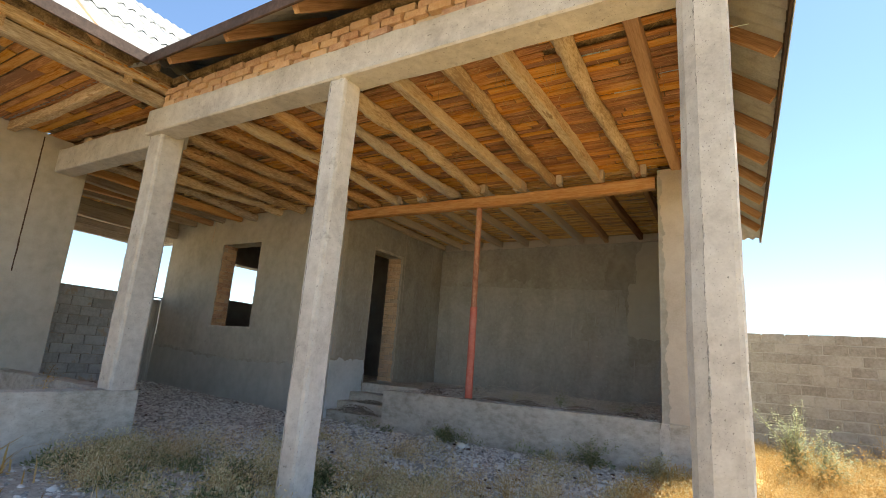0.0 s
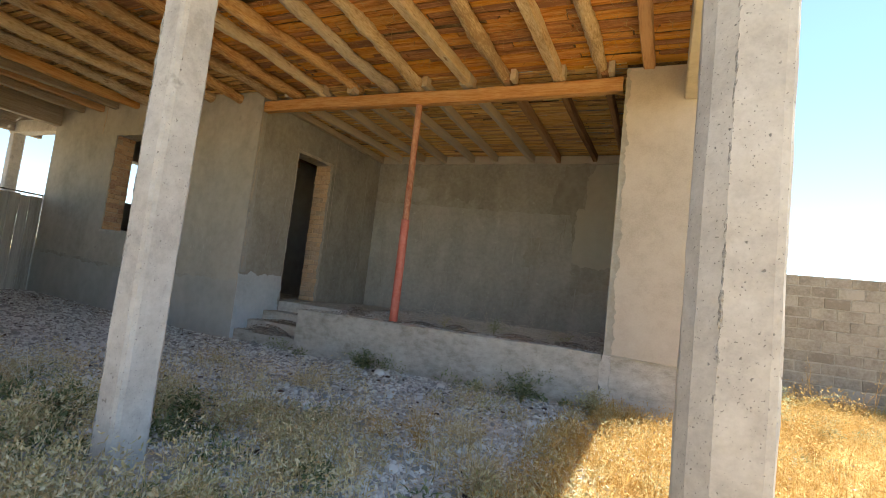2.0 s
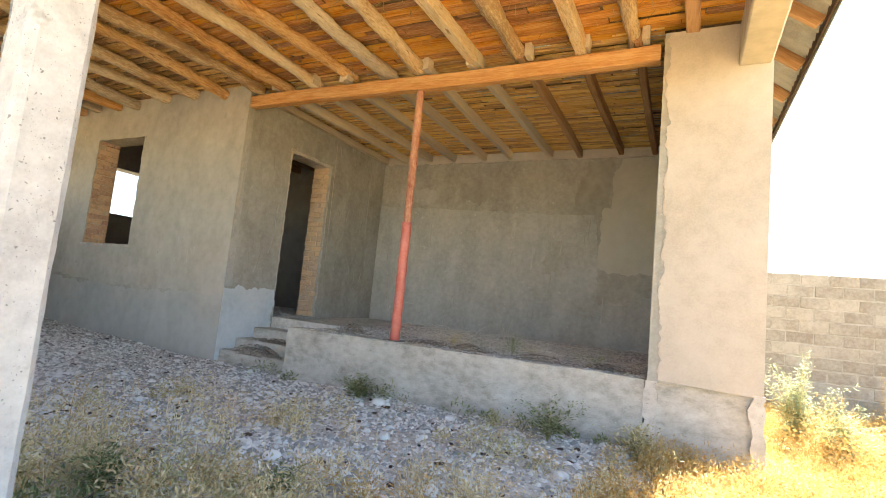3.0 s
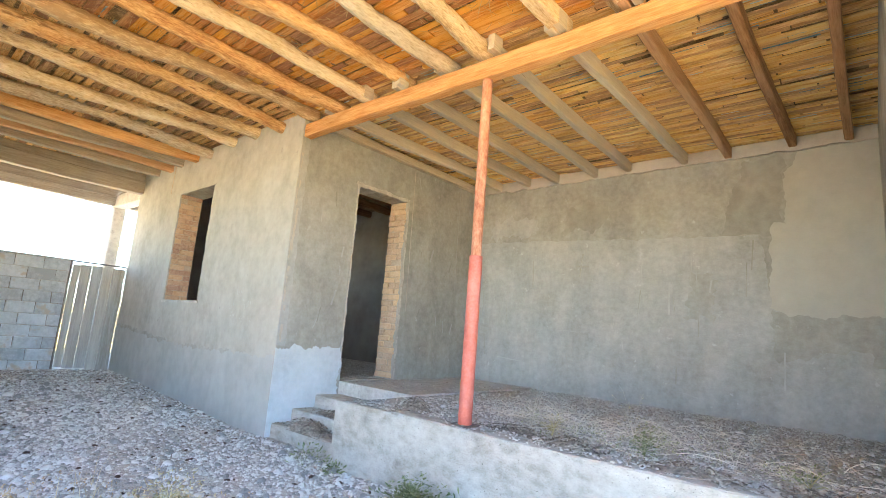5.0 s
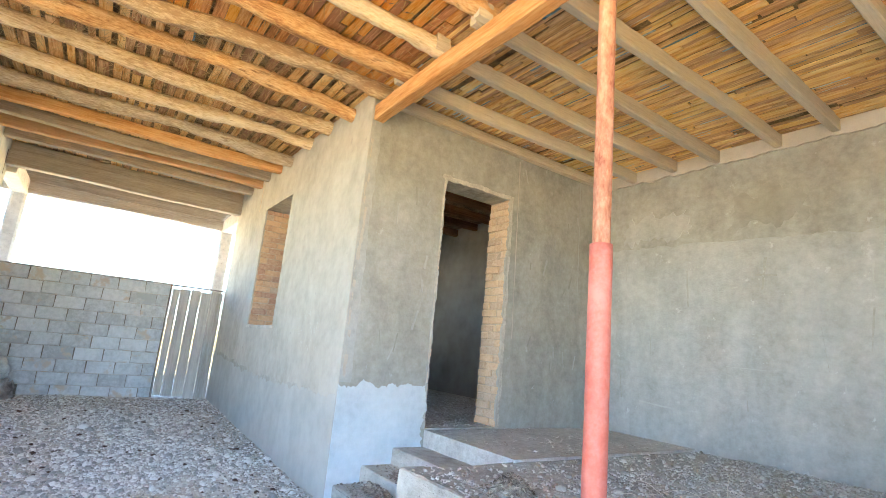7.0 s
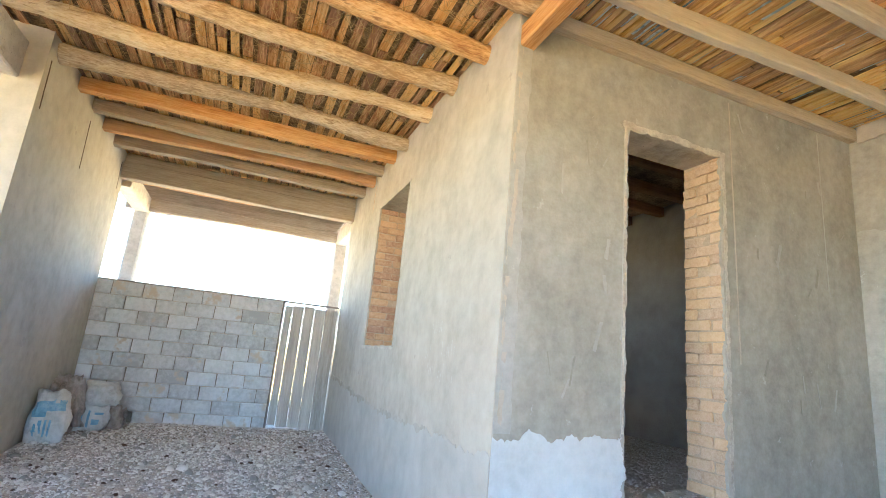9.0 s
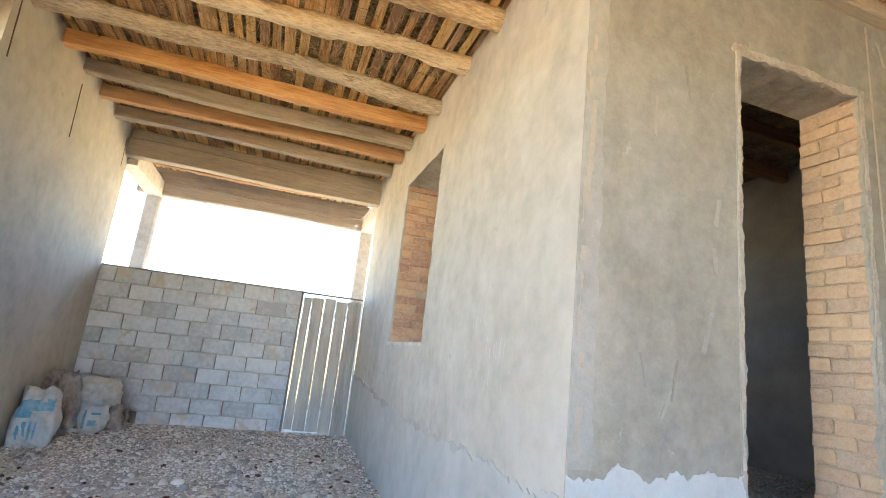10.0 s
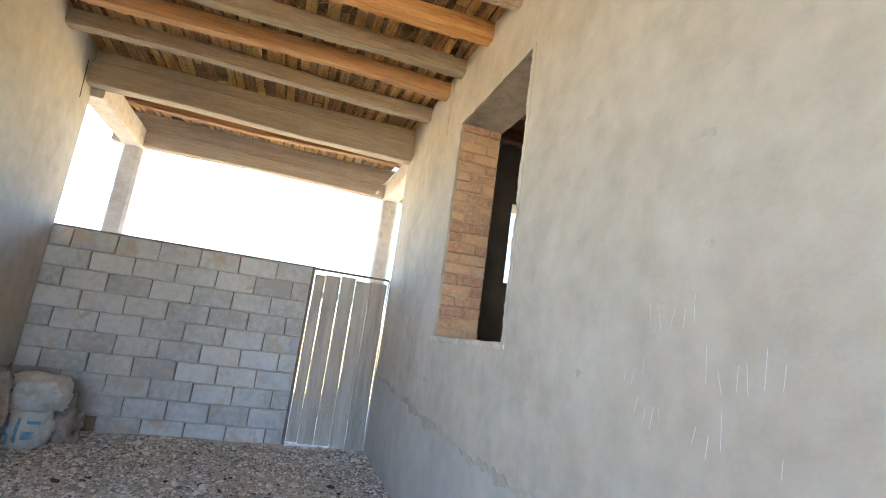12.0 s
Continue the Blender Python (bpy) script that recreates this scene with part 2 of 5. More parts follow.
M_METAL = mat("weathered_steel", [(0.12, 0.10, 0.09), (0.22, 0.19, 0.17), (0.30, 0.27, 0.25)], 4, 6, 0.6, 0.2, 60, metal=0.6)
M_SOIL = mat("stony_soil", [(0.40, 0.355, 0.295), (0.56, 0.51, 0.44), (0.69, 0.65, 0.58)], 1.2, 12, 0.97, 1.0, 60, relief=0.03, weights=(0.7, 1.3))
M_PLOT = mat("dry_weed_mat", [(0.34, 0.21, 0.07), (0.52, 0.35, 0.13), (0.66, 0.49, 0.23)], 2.0, 9, 0.95, 1.0, 60, relief=0.05, weights=(0.8, 1.0))
M_DIRT = mat("grey_brown_dirt", [(0.42, 0.385, 0.335), (0.56, 0.525, 0.47), (0.68, 0.65, 0.60)], 2.0, 9, 0.97, 1.0, 60, relief=0.02, weights=(0.8, 1.0))
M_SEAM = mat("crumbled_seam", [(0.17, 0.155, 0.14), (0.36, 0.335, 0.30), (0.56, 0.525, 0.475)], 30, 3, 0.95, 1.0, 120)
M_STONE = mat("gravel_stone", [(0.33, 0.30, 0.26), (0.59, 0.56, 0.505), (0.79, 0.77, 0.73)], 1.5, 8, 0.88, 0.4, 120, vary=0.85, island=True, hue=0.9)
M_DEBRIS = mat("dry_leaf_litter", [(0.17, 0.14, 0.115), (0.33, 0.285, 0.235), (0.54, 0.48, 0.40)], 25, 3, 0.95, 0.6, 90, vary=0.8, island=True)
M_HAY = mat("dry_grass", [(0.38, 0.225, 0.065), (0.56, 0.365, 0.125), (0.69, 0.50, 0.22)], 0.9, 6, 0.8, 0.1, 30, vary=0.6, island=True, translucent=0.3)
M_TAWNY = mat("tawny_weed", [(0.44, 0.33, 0.17), (0.62, 0.49, 0.28), (0.77, 0.66, 0.43)], 0.9, 6, 0.8, 0.1, 30, vary=0.6, island=True, translucent=0.35)
M_PALESTRAW = mat("bleached_weed", [(0.54, 0.42, 0.20), (0.74, 0.61, 0.34), (0.86, 0.77, 0.54)], 0.9, 6, 0.8, 0.1, 30, vary=0.6, island=True, translucent=0.35)
M_STALK = mat("bleached_stalk", [(0.48, 0.42, 0.33), (0.64, 0.575, 0.47), (0.76, 0.70, 0.60)], 3, 6, 0.8, 0.1, 30, vary=0.5, island=True)
M_OLIVE = mat("fading_weed", [(0.36, 0.315, 0.14), (0.57, 0.51, 0.27), (0.75, 0.68, 0.43)], 0.9, 6, 0.8, 0.1, 30, vary=0.6, island=True, translucent=0.4)
M_LEAF = mat("weed_leaf", [(0.13, 0.155, 0.065), (0.235, 0.265, 0.12), (0.40, 0.41, 0.22)], 1.5, 6, 0.75, 0.1, 30, vary=0.6, island=True, translucent=0.35)
M_RUBBLE = mat("grey_brown_rubble", [(0.36, 0.325, 0.275), (0.54, 0.505, 0.45), (0.69, 0.66, 0.61)], 1.5, 8, 0.9, 0.4, 110, vary=0.6, island=True)
M_PALEGREEN = mat("pale_green_leaf", [(0.22, 0.25, 0.12), (0.36, 0.385, 0.21), (0.52, 0.52, 0.31)], 1.5, 6, 0.75, 0.1, 30, vary=0.6, island=True, translucent=0.3)
M_SKIM = mat("smooth_pale_skim", [(0.44, 0.385, 0.315), (0.52, 0.463, 0.39), (0.575, 0.52, 0.445)], 1.2, 6, 0.9, 0.15, 60)
M_GALV = mat("galvanised_steel", [(0.40, 0.44, 0.44), (0.52, 0.57, 0.57), (0.62, 0.67, 0.67)], 3, 6, 0.4, 0.1, 60, metal=0.5)
M_SACK = mat("woven_sack", [(0.44, 0.44, 0.42), (0.62, 0.625, 0.615), (0.74, 0.745, 0.74)], 4, 5, 0.7, 0.4, 120, spots=(6, 0.64, (0.46, 0.41, 0.34)))
M_INK = mat("faded_blue_print", [(0.16, 0.34, 0.50), (0.25, 0.46, 0.62), (0.42, 0.60, 0.70)], 6, 5, 0.7, 0.3, 100)
M_RAG = mat("dusty_cloth", [(0.20, 0.17, 0.155), (0.36, 0.31, 0.28), (0.49, 0.43, 0.395)], 4, 5, 0.95, 0.5, 70)


# ---- builders ----
from mathutils import geometry

def link(name, bm, material, parent=None, label="", smooth=False):
    me = bpy.data.meshes.new(name)
    bmesh.ops.recalc_face_normals(bm, faces=bm.faces)
    bm.to_mesh(me)
    bm.free()
    if smooth:
        me.polygons.foreach_set("use_smooth", [True] * len(me.polygons))
    me.materials.append(material)
    ob = new(name, me)
    ob.parent = parent
    if label:
        ob["label"] = label
    return ob


def part(name, bm, material, parent, label="", smooth=False):
    return link(name, bm, material, parent, label, smooth)


def mesh_of(name, verts, faces, material, parent=None):
    """A mesh from arrays, for large heaps of small pieces."""
    me = bpy.data.meshes.new(name)
    me.from_pydata(verts, [], faces)
    me.update()
    me.materials.append(material)
    ob = new(name, me)
    ob.parent = parent
    return ob


def empty(name, label, category, m=None, group="", kind=""):
    ob = tagged(new(name), label, category, group, kind)
    ob.empty_display_size = 0.1
    if m is not None:
        ob.matrix_world = m
    return ob


def box(bm, x0, x1, y0, y1, z0, z1, bevel=0.0):
    r = bmesh.ops.create_cube(bm, size=1.0)
    for v in r["verts"]:
        v.co = Vector((x0 + (v.co.x + 0.5) * (x1 - x0), y0 + (v.co.y + 0.5) * (y1 - y0), z0 + (v.co.z + 0.5) * (z1 - z0)))
    if bevel:
        es = {e for v in r["verts"] for e in v.link_edges}
        bmesh.ops.bevel(bm, geom=list(es), offset=bevel, segments=1, affect="EDGES")
    return bm


def boxes(*dims, bevel=0.0):
    bm = bmesh.new()
    for d in dims:
        box(bm, *d, bevel=bevel)
    return bm


def rect(w, h, c=0.012):
    """Outline of a chamfered rectangle, w along u and h along v."""
    a, b = w / 2, h / 2
    return [(-a + c, -b), (a - c, -b), (a, -b + c), (a, b - c), (a - c, b), (-a + c, b), (-a, b - c), (-a, -b + c)]


def ring(r, n=10):
    return [(r * math.cos(2 * math.pi * i / n), r * math.sin(2 * math.pi * i / n)) for i in range(n)]


def sweep(outline, length, seg=24, amp=0.006, freq=4.0, seed=0, taper=0.0, bow=0.0, edge=0.0):
    """A bar along +x from 0 to length, with an uneven skin; edge roughens it finely."""
    bm = bmesh.new()
    rings = []
    for i in range(seg + 1):
        s = i / seg
        k = 1 - taper * s
        dy, dz = bow * math.sin(math.pi * s + seed), bow * math.sin(2.2 * math.pi * s + seed * 2)
        row = []
        for u, v in outline:
            p = Vector((length * s * freq, u * freq * 3, v * freq * 3 + seed * 7.3))
            n = noise.noise(p) * amp + (noise.noise(p * 6) * edge if edge else 0)
            d = math.hypot(u, v) or 1
            row.append(bm.verts.new((length * s, u * k + u / d * n + dy, v * k + v / d * n + dz)))
        rings.append(row)
    m = len(outline)
    for a, b in zip(rings, rings[1:]):
        for j in range(m):
            bm.faces.new((a[j], a[(j + 1) % m], b[(j + 1) % m], b[j]))
    bm.faces.new(rings[0][::-1])
    bm.faces.new(rings[-1])
    return bm


def along_y(x, y, z, rise=0.0):
    """Pose that lays a bar's +x along world +y."""
    return pose(x, y, z, 0, 0, 90) @ pose(0, 0, 0, 0, -rise, 0)


def upright(x, y, z):
    """Pose that stands a bar's +x up."""
    return pose(x, y, z) @ pose(0, 0, 0, 0, -90, 0)


def jagged(points, step=0.04, amp=0.02, seed=0, skip=()):
    """A closed outline with its sides broken up; the sides in skip stay straight."""
    out = []
    n = len(points)
    for i in range(n):
        a, b = Vector(points[i]), Vector(points[(i + 1) % n])
        d = b - a
        k = 1 if i in skip else max(1, int(d.length / step))
        nx = Vector((-d.y, d.x)).normalized()
        for j in range(k):
            w = 0 if j == 0 else amp * (noise.noise(Vector((i * 9.1 + seed, j * step * 5, 0))) + 0.6 * noise.noise(Vector((j * step * 19, i * 3.3, seed + 0.5))) + 0.4 * noise.noise(Vector((j * step * 57, i * 5.1, seed + 4.5))))
            out.append(a + d * (j / k) + nx * w)
    return out


def slab(outline, place, thick):
    """A flat piece from a 2D outline: place(u, v, d) gives the world point at depth d."""
    bm = bmesh.new()
    lo = [bm.verts.new(place(p[0], p[1], 0.0)) for p in outline]
    hi = [bm.verts.new(place(p[0], p[1], thick)) for p in outline]
    n = len(outline)
    for i in range(n):
        bm.faces.new((lo[i], lo[(i + 1) % n], hi[(i + 1) % n], hi[i]))
    for t in geometry.tessellate_polygon([[Vector((p[0], p[1], 0)) for p in outline]]):
        bm.faces.new([hi[i] for i in t])
    return bm


def structure(name, bm, material, label, category, smooth=False):
    return tagged(link(name, bm, material, smooth=smooth), label, category, kind="structure")


def smoothstep(a, b, x):
    t = min(1.0, max(0.0, (x - a) / (b - a)))
    return t * t * (3 - 2 * t)


def ground_z(x, y):
    """Height of the ground: it climbs towards the yard's far end."""
    s = smoothstep(0.0, 1.0, (y - 0.8 * x - 1.0) / 5.5) * 0.25 * (1 - 0.75 * smoothstep(-0.5, 0.8, x)) * (1 - smoothstep(14, 40, y))
    s += 0.038 * max(0.0, min(6.0, -7.0 - x))
    return s + 0.018 * noise.noise(Vector((x * 0.9, y * 0.9, 0))) + 0.01 * noise.noise(Vector((x * 3, y * 3, 2)))


# ---- plan ----
Y_HOUSE, X_DOOR, Y_BACK, X_EAST = 6.97, -6.43, 10.68, -0.88   # wall faces seen from the yard
Y_PASS, X_WING, X_END = 3.49, -8.75, -12.05
Y_COL, Z_JOIST, Z_CEIL, Z_FLOOR = 2.95, 4.12, 4.27, 0.87
TOP = 4.27
WIN = (-10.05, -8.72, 1.78, 3.62)      # x0, x1, z0, z1
DOOR = (7.94, 8.95, 0.88, 3.57)        # y0, y1, z0, z1

# ground: one sheet, fine near the yard, coarse to the horizon
def spread(a, b, step, reach):
    mid_part = list(np.arange(a, b + 1e-6, step))
    far, d = [], step
    while d < reach:
        d *= 1.6
        far.append(d)
    return [a - f for f in reversed(far)] + mid_part + [b + f for f in far]


gx, gy = spread(-13.5, 5.0, 0.16, 2500), spread(-1.0, 13.0, 0.16, 2500)
gv = [(x, y, ground_z(x, y)) for y in gy for x in gx]
nx_ = len(gx)
gf = [(j * nx_ + i, j * nx_ + i + 1, (j + 1) * nx_ + i + 1, (j + 1) * nx_ + i) for j in range(len(gy) - 1) for i in range(nx_ - 1)]
ground = tagged(mesh_of("ground", gv, gf, M_SOIL), "dusty stony ground of the yard and plot", "ground", kind="structure")
ground.data.materials.append(M_PLOT)
ground.data.polygons.foreach_set("material_index", [int((max(gv[f[0]][0] + 0.75, 1.6 - gv[f[0]][1]) + 0.7 * noise.noise(Vector((gv[f[0]][0], gv[f[0]][1], 1)))) > 0 and gv[f[0]][0] > -5.6 or gv[f[0]][1] < -4 or abs(gv[f[0]][0]) > 16 or gv[f[0]][1] > 14) for f in gf])
ground.data.polygons.foreach_set("use_smooth", [True] * len(gf))

# house walls with their openings
x0, x1, z0, z1 = WIN
wall_south = structure("wall_south", boxes(
    (X_END, x0, Y_HOUSE, Y_HOUSE + 0.38, -0.3, TOP), (x1, X_DOOR - 0.38, Y_HOUSE, Y_HOUSE + 0.38, -0.3, TOP), (X_DOOR - 0.38, X_DOOR - 0.003, Y_HOUSE, Y_HOUSE + 0.012, -0.3, TOP),
    (x0, x1, Y_HOUSE, Y_HOUSE + 0.38, -0.3, z0), (x0, x1, Y_HOUSE, Y_HOUSE + 0.38, z1, TOP)), M_SAND, "sandy plastered house wall with a bare window opening", "wall")
y0, y1, d0, d1 = DOOR
YB = Y_HOUSE + 0.38
wall_door = structure("wall_door", boxes(
    (X_DOOR - 0.38, X_DOOR, Y_HOUSE + 0.012, y0, -0.3, TOP), (X_DOOR - 0.38, X_DOOR, y1, Y_BACK, -0.3, TOP),
    (X_DOOR - 0.38, X_DOOR, y0, y1, d1, TOP), (X_DOOR - 0.38, X_DOOR, y0, y1, -0.3, d0)), M_CEMENT, "grey cement plastered wall with a bare doorway", "wall")
wall_back = structure("wall_back", boxes((X_DOOR - 0.38, 0.03, Y_BACK, Y_BACK + 0.38, -0.3, TOP)), M_CEMENT, "patchy grey cement plastered back wall of the porch", "wall")
wall_east = structure("wall_east", boxes((X_EAST, X_EAST + 0.38, 7.3, Y_BACK, -0.3, TOP), ), M_CEMENT, "grey cement plastered side wall of the porch", "wall")
pier = structure("wall_pier", boxes((-0.86, 0.03, 6.905, 7.3, 0.85, 4.15)), M_CEMENT, "thick plastered pier at the porch corner", "wall")
pier_foot = structure("wall_pier_footing", boxes((-0.87, 0.035, 6.935, 7.32, -0.3, 0.85)), M_PLINTH, "bare concrete footing below the pier", "footing")
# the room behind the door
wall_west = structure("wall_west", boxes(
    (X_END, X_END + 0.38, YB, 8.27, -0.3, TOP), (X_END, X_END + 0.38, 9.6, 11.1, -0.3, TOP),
    (X_END, X_END + 0.38, 8.27, 9.6, -0.3, 2.55), (X_END, X_END + 0.38, 8.27, 9.6, 3.54, TOP)), M_ROOM, "inner wall toned dark for shade, with a small high window opening", "wall")
wall_north = structure("wall_north", boxes((X_END, X_DOOR - 0.38, 11.1, 11.48, -0.3, TOP), (X_DOOR - 0.38, X_DOOR - 0.05, 11.06, 11.48, -0.3, TOP)), M_ROOM, "plastered inner wall of the empty room, toned dark for shade", "wall")
floor_room = structure("floor_room", boxes((X_END + 0.38, X_DOOR - 0.38, YB, 11.1, 0.3, 0.86)), M_SOIL, "bare dirt floor of the empty room", "floor")
# passage side and left wing
wall_pass = structure("wall_passage", boxes((X_END - 0.02, X_WING, Y_PASS - 0.38, Y_PASS, -0.3, TOP), (X_WING - 0.38, X_WING, -6.0, Y_PASS - 0.38, -0.3, TOP)), M_SAND, "sandy plastered wall of the side wing", "wall")

# porch platform, steps and the side wing's plinth
EDGE = [(-0.11, -0.53), (0.11, -0.53), (0.11, 0.0), (0.11, 0.38), (0.105, 0.525), (0.09, 0.535), (0.0, 0.535), (-0.09, 0.535), (-0.105, 0.525), (-0.11, 0.46), (-0.11, 0.3), (-0.11, 0.1), (-0.11, -0.1), (-0.11, -0.3)]
platform = structure("platform", sweep(EDGE, 4.22, 130, 0.014, 1.6, 3, edge=0.010), M_PLINTH, "rough poured concrete porch edge", "porch edge")
platform.matrix_world = pose(-5.1, 7.01, 0.335)
fill = bmesh.new()
fx, fy = np.arange(-5.12, X_EAST + 0.13, 0.14), np.arange(7.1, Y_BACK + 0.13, 0.14)
grid = [[fill.verts.new((x, y, 0.845 + 0.05 * max(0.0, noise.noise(Vector((x * 1.3, y * 1.3, 4)))) + 0.012 * noise.noise(Vector((x * 5, y * 5, 1))))) for x in fx] for y in fy]
for a, b in zip(grid, grid[1:]):
    for i in range(len(fx) - 1):
        fill.faces.new((a[i], a[i + 1], b[i + 1], b[i]))
floor_porch = structure("floor_porch", fill, M_DIRT, "rubble and dirt fill of the raised porch", "floor", smooth=True)
landing = structure("landing", boxes((X_DOOR, -5.1, 7.97, Y_BACK, -0.2, Z_FLOOR), bevel=0.003), M_DIRT, "dusty concrete landing before the doorway", "landing")
sill = structure("door_sill", boxes((X_DOOR - 0.38, X_DOOR - 0.002, y0, y1, 0.84, 0.885)), M_PLINTH, "worn concrete sill of the doorway", "sill")
stairs = empty("stairs", "short flight of rough concrete steps", "steps", kind="structure")
for i, (ya, za) in enumerate(((7.04, 0.41), (7.30, 0.56), (7.62, 0.71))):
    bm = sweep(rect(8.0 - ya, 0.62, 0.012), 1.32, 22, 0.006, 3, i, edge=0.004)
    o = part("step", bm, M_PLINTH, stairs, smooth=False)
    o.matrix_world = pose(X_DOOR, (ya + 8.0) / 2, za - 0.31)
wing = structure("wing_plinth", sweep(EDGE, 9.2, 200, 0.014, 1.6, 8, edge=0.010), M_PLINTH, "poured concrete edge of the side wing's porch", "plinth")
wing.matrix_world = pose(-5.74, -6.0, 0.335, 0, 0, 90)
wing_end = structure("wing_plinth_end", sweep(EDGE, 2.92, 80, 0.014, 1.6, 9, edge=0.010), M_PLINTH, "poured concrete end of the side wing's porch", "plinth")
wing_end.matrix_world = pose(-8.76, 3.075, 0.33)
structure("wing_fill", boxes((-8.75, -5.8, -6.0, 3.0, -0.2, 0.62)), M_SOIL, "earth fill behind the wing's plinth", "floor")

# columns
def column(x, y, w, base, label, c=0.075):
    a, f = w / 2, 0.035
    outline = [(-a, -a + f), (-a + 0.3 * f, -a + 0.3 * f), (-a + f, -a), (a - f, -a), (a, -a + f), (a, a - f), (a - f, a), (-a + c, a), (-a + 0.42 * c, a - 0.36 * c), (-a, a - c)]
    ob = empty("column", label, "column", upright(x, y, base), "veranda columns")
    part("shaft", sweep(outline, 3.78 - base, 60, 0.006, 2.0, x, edge=0.004), M_CONC, ob)
    bm = sweep(ring(0.005, 6), 3.76 - base, 210, 0.006, 12.0, x + 3, edge=0.006)
    part("seam", bm, M_SEAM, ob, "crumbling formwork seam").matrix_local = pose(0, -a + 0.004, a - c)
    return ob


column(-0.10, 2.95, 0.27, -0.1, "pitted chamfered concrete column at the veranda corner", 0.10)
column(-2.942, 2.96, 0.235, 0.0, "pale chamfered concrete column standing in dry weeds")
column(-5.80, 3.04, 0.30, 0.80, "chamfered concrete column standing on the wing's plinth")
column(-13.8, 3.5, 0.24, -0.1, "slim concrete column beyond the yard wall")
column(-13.8, 7.12, 0.24, -0.1, "slim concrete column beyond the wooden gate")

# concrete ring beams on the columns
def beam(name, bar, m, material, label, category="beam", group=""):
    ob = tagged(link(name, bar, material), label, category, group)
    ob.matrix_world = m
    return ob


beam("concrete_beam", sweep(rect(0.28, 0.30, 0.015), 5.95, 70, 0.010, 1.5, 1, edge=0.006), pose(-5.88, 2.96, 3.89), M_CONC, "rough cast concrete beam over the columns")
beam("concrete_beam", sweep(rect(0.26, 0.36, 0.015), 2.90, 40, 0.010, 1.5, 2, edge=0.006), pose(-8.76, 3.20, 3.93), M_CONC, "rough cast concrete beam to the wing's corner")
beam("concrete_beam", sweep(rect(0.26, 0.38, 0.015), 4.0, 40, 0.008, 1.5, 3, edge=0.005), along_y(-0.11, 3.09, 3.93), M_SAND, "pale plastered beam from the corner column to the pier")
for yy in (3.5, 7.12):
    beam("concrete_beam", sweep(rect(0.24, 0.28, 0.015), 1.85, 20, 0.006, 1.5, yy, edge=0.004), pose(-13.9, yy, 3.92), M_CONC, "short concrete beam on the outer column")

# timbers under the ceiling
def timber(name, kind_, w, h, length, m, material, label, seed, group="ceiling joists"):
    if kind_ == "log":
        bar = sweep(ring(h / 2, 14), length, 84, 0.036, 2.2, seed, 0.12, 0.034, edge=0.016)
    else:
        bar = sweep(rect(w, h, 0.010), length, 40, 0.010, 2.0, seed, 0.0, 0.014, edge=0.005)
    ob = tagged(link(name, bar, material, smooth=kind_ == "log"), label, "joist", group)
    ob.matrix_world = m
    return ob


WOODS = {"o": (M_ORANGE, "orange"), "w": (M_WARM, "warm brown"), "t": (M_TAN, "tan"), "p": (M_PLANED, "dusty tan"), "e": (M_GREYBEAM, "grey-brown"), "g": (M_GREY, "grey weathered"), "b": (M_BROWN, "brown")}


def joist(x, ya, yb, z, w, h, wood, shape, seed):
    m, word = WOODS[wood]
    label = f"{word} {'crooked round log' if shape == 'log' else 'sawn timber'} joist under the ceiling"
    return timber("joist", shape, w, h, yb - ya, along_y(x, ya, z + h / 2, 0.0) @ pose(0, 0, 0, 0, 0, 0.9 * math.sin(seed * 2.7)), m, label, seed)


# over the yard, from the front beam to the cross beam and the house wall
for i, (x, wood, shape) in enumerate(((-0.62, "b", "bar"), (-1.16, "t", "log"), (-1.74, "t", "bar"), (-2.33, "t", "log"), (-2.94, "t", "bar"), (-3.54, "t", "log"),
                                      (-4.11, "g", "log"), (-4.73, "w", "log"), (-5.30, "t", "log"), (-5.88, "w", "log"))):
    joist(x, 3.0, 7.16, Z_JOIST - 0.005, 0.12, 0.155 if shape == "bar" else 0.175, wood, shape, i)
for i, (x, wood, shape, ya) in enumerate(((-6.40, "t", "log", 3.2), (-7.0, "w", "log", 3.2), (-7.62, "t", "log", 3.2), (-8.33, "t", "log", 3.2), (-9.0, "g", "log", Y_PASS - 0.1), (-9.62, "o", "bar", Y_PASS - 0.1),
                                          (-10.14, "e", "bar", Y_PASS - 0.1), (-10.66, "b", "bar", Y_PASS - 0.1), (-11.24, "e", "bar", Y_PASS - 0.1))):
    joist(x, ya, 7.10, Z_JOIST - 0.005, 0.12, 0.15 if shape == "bar" else 0.18, wood, shape, 20 + i)
timber("end_beam", "bar", 0.16, 0.25, 3.98, along_y(-11.98, Y_PASS - 0.1, 3.98), M_GREYBEAM, "heavy grey timber beam at the passage end", 41, "end beams")
timber("end_beam", "bar", 0.10, 0.20, 3.98, along_y(-12.0, Y_PASS - 0.1, 4.165), M_GREYBEAM, "grey filler timber above the end beam", 45, "end beams")
timber("end_beam", "bar", 0.12, 0.13, 3.98, along_y(-12.9, Y_PASS - 0.1, 4.15), M_BROWN, "brown timber beam beyond the passage end", 42, "end beams")
timber("end_beam", "bar", 0.12, 0.26, 4.3, along_y(-13.72, Y_PASS - 0.25, 4.15), M_GREYBEAM, "grey upper timber on the outer beam", 44, "end beams")
timber("end_beam", "bar", 0.14, 0.24, 4.3, along_y(-13.75, Y_PASS - 0.25, 3.95), M_GREYBEAM, "long grey timber beam on the outer columns", 43, "end beams")
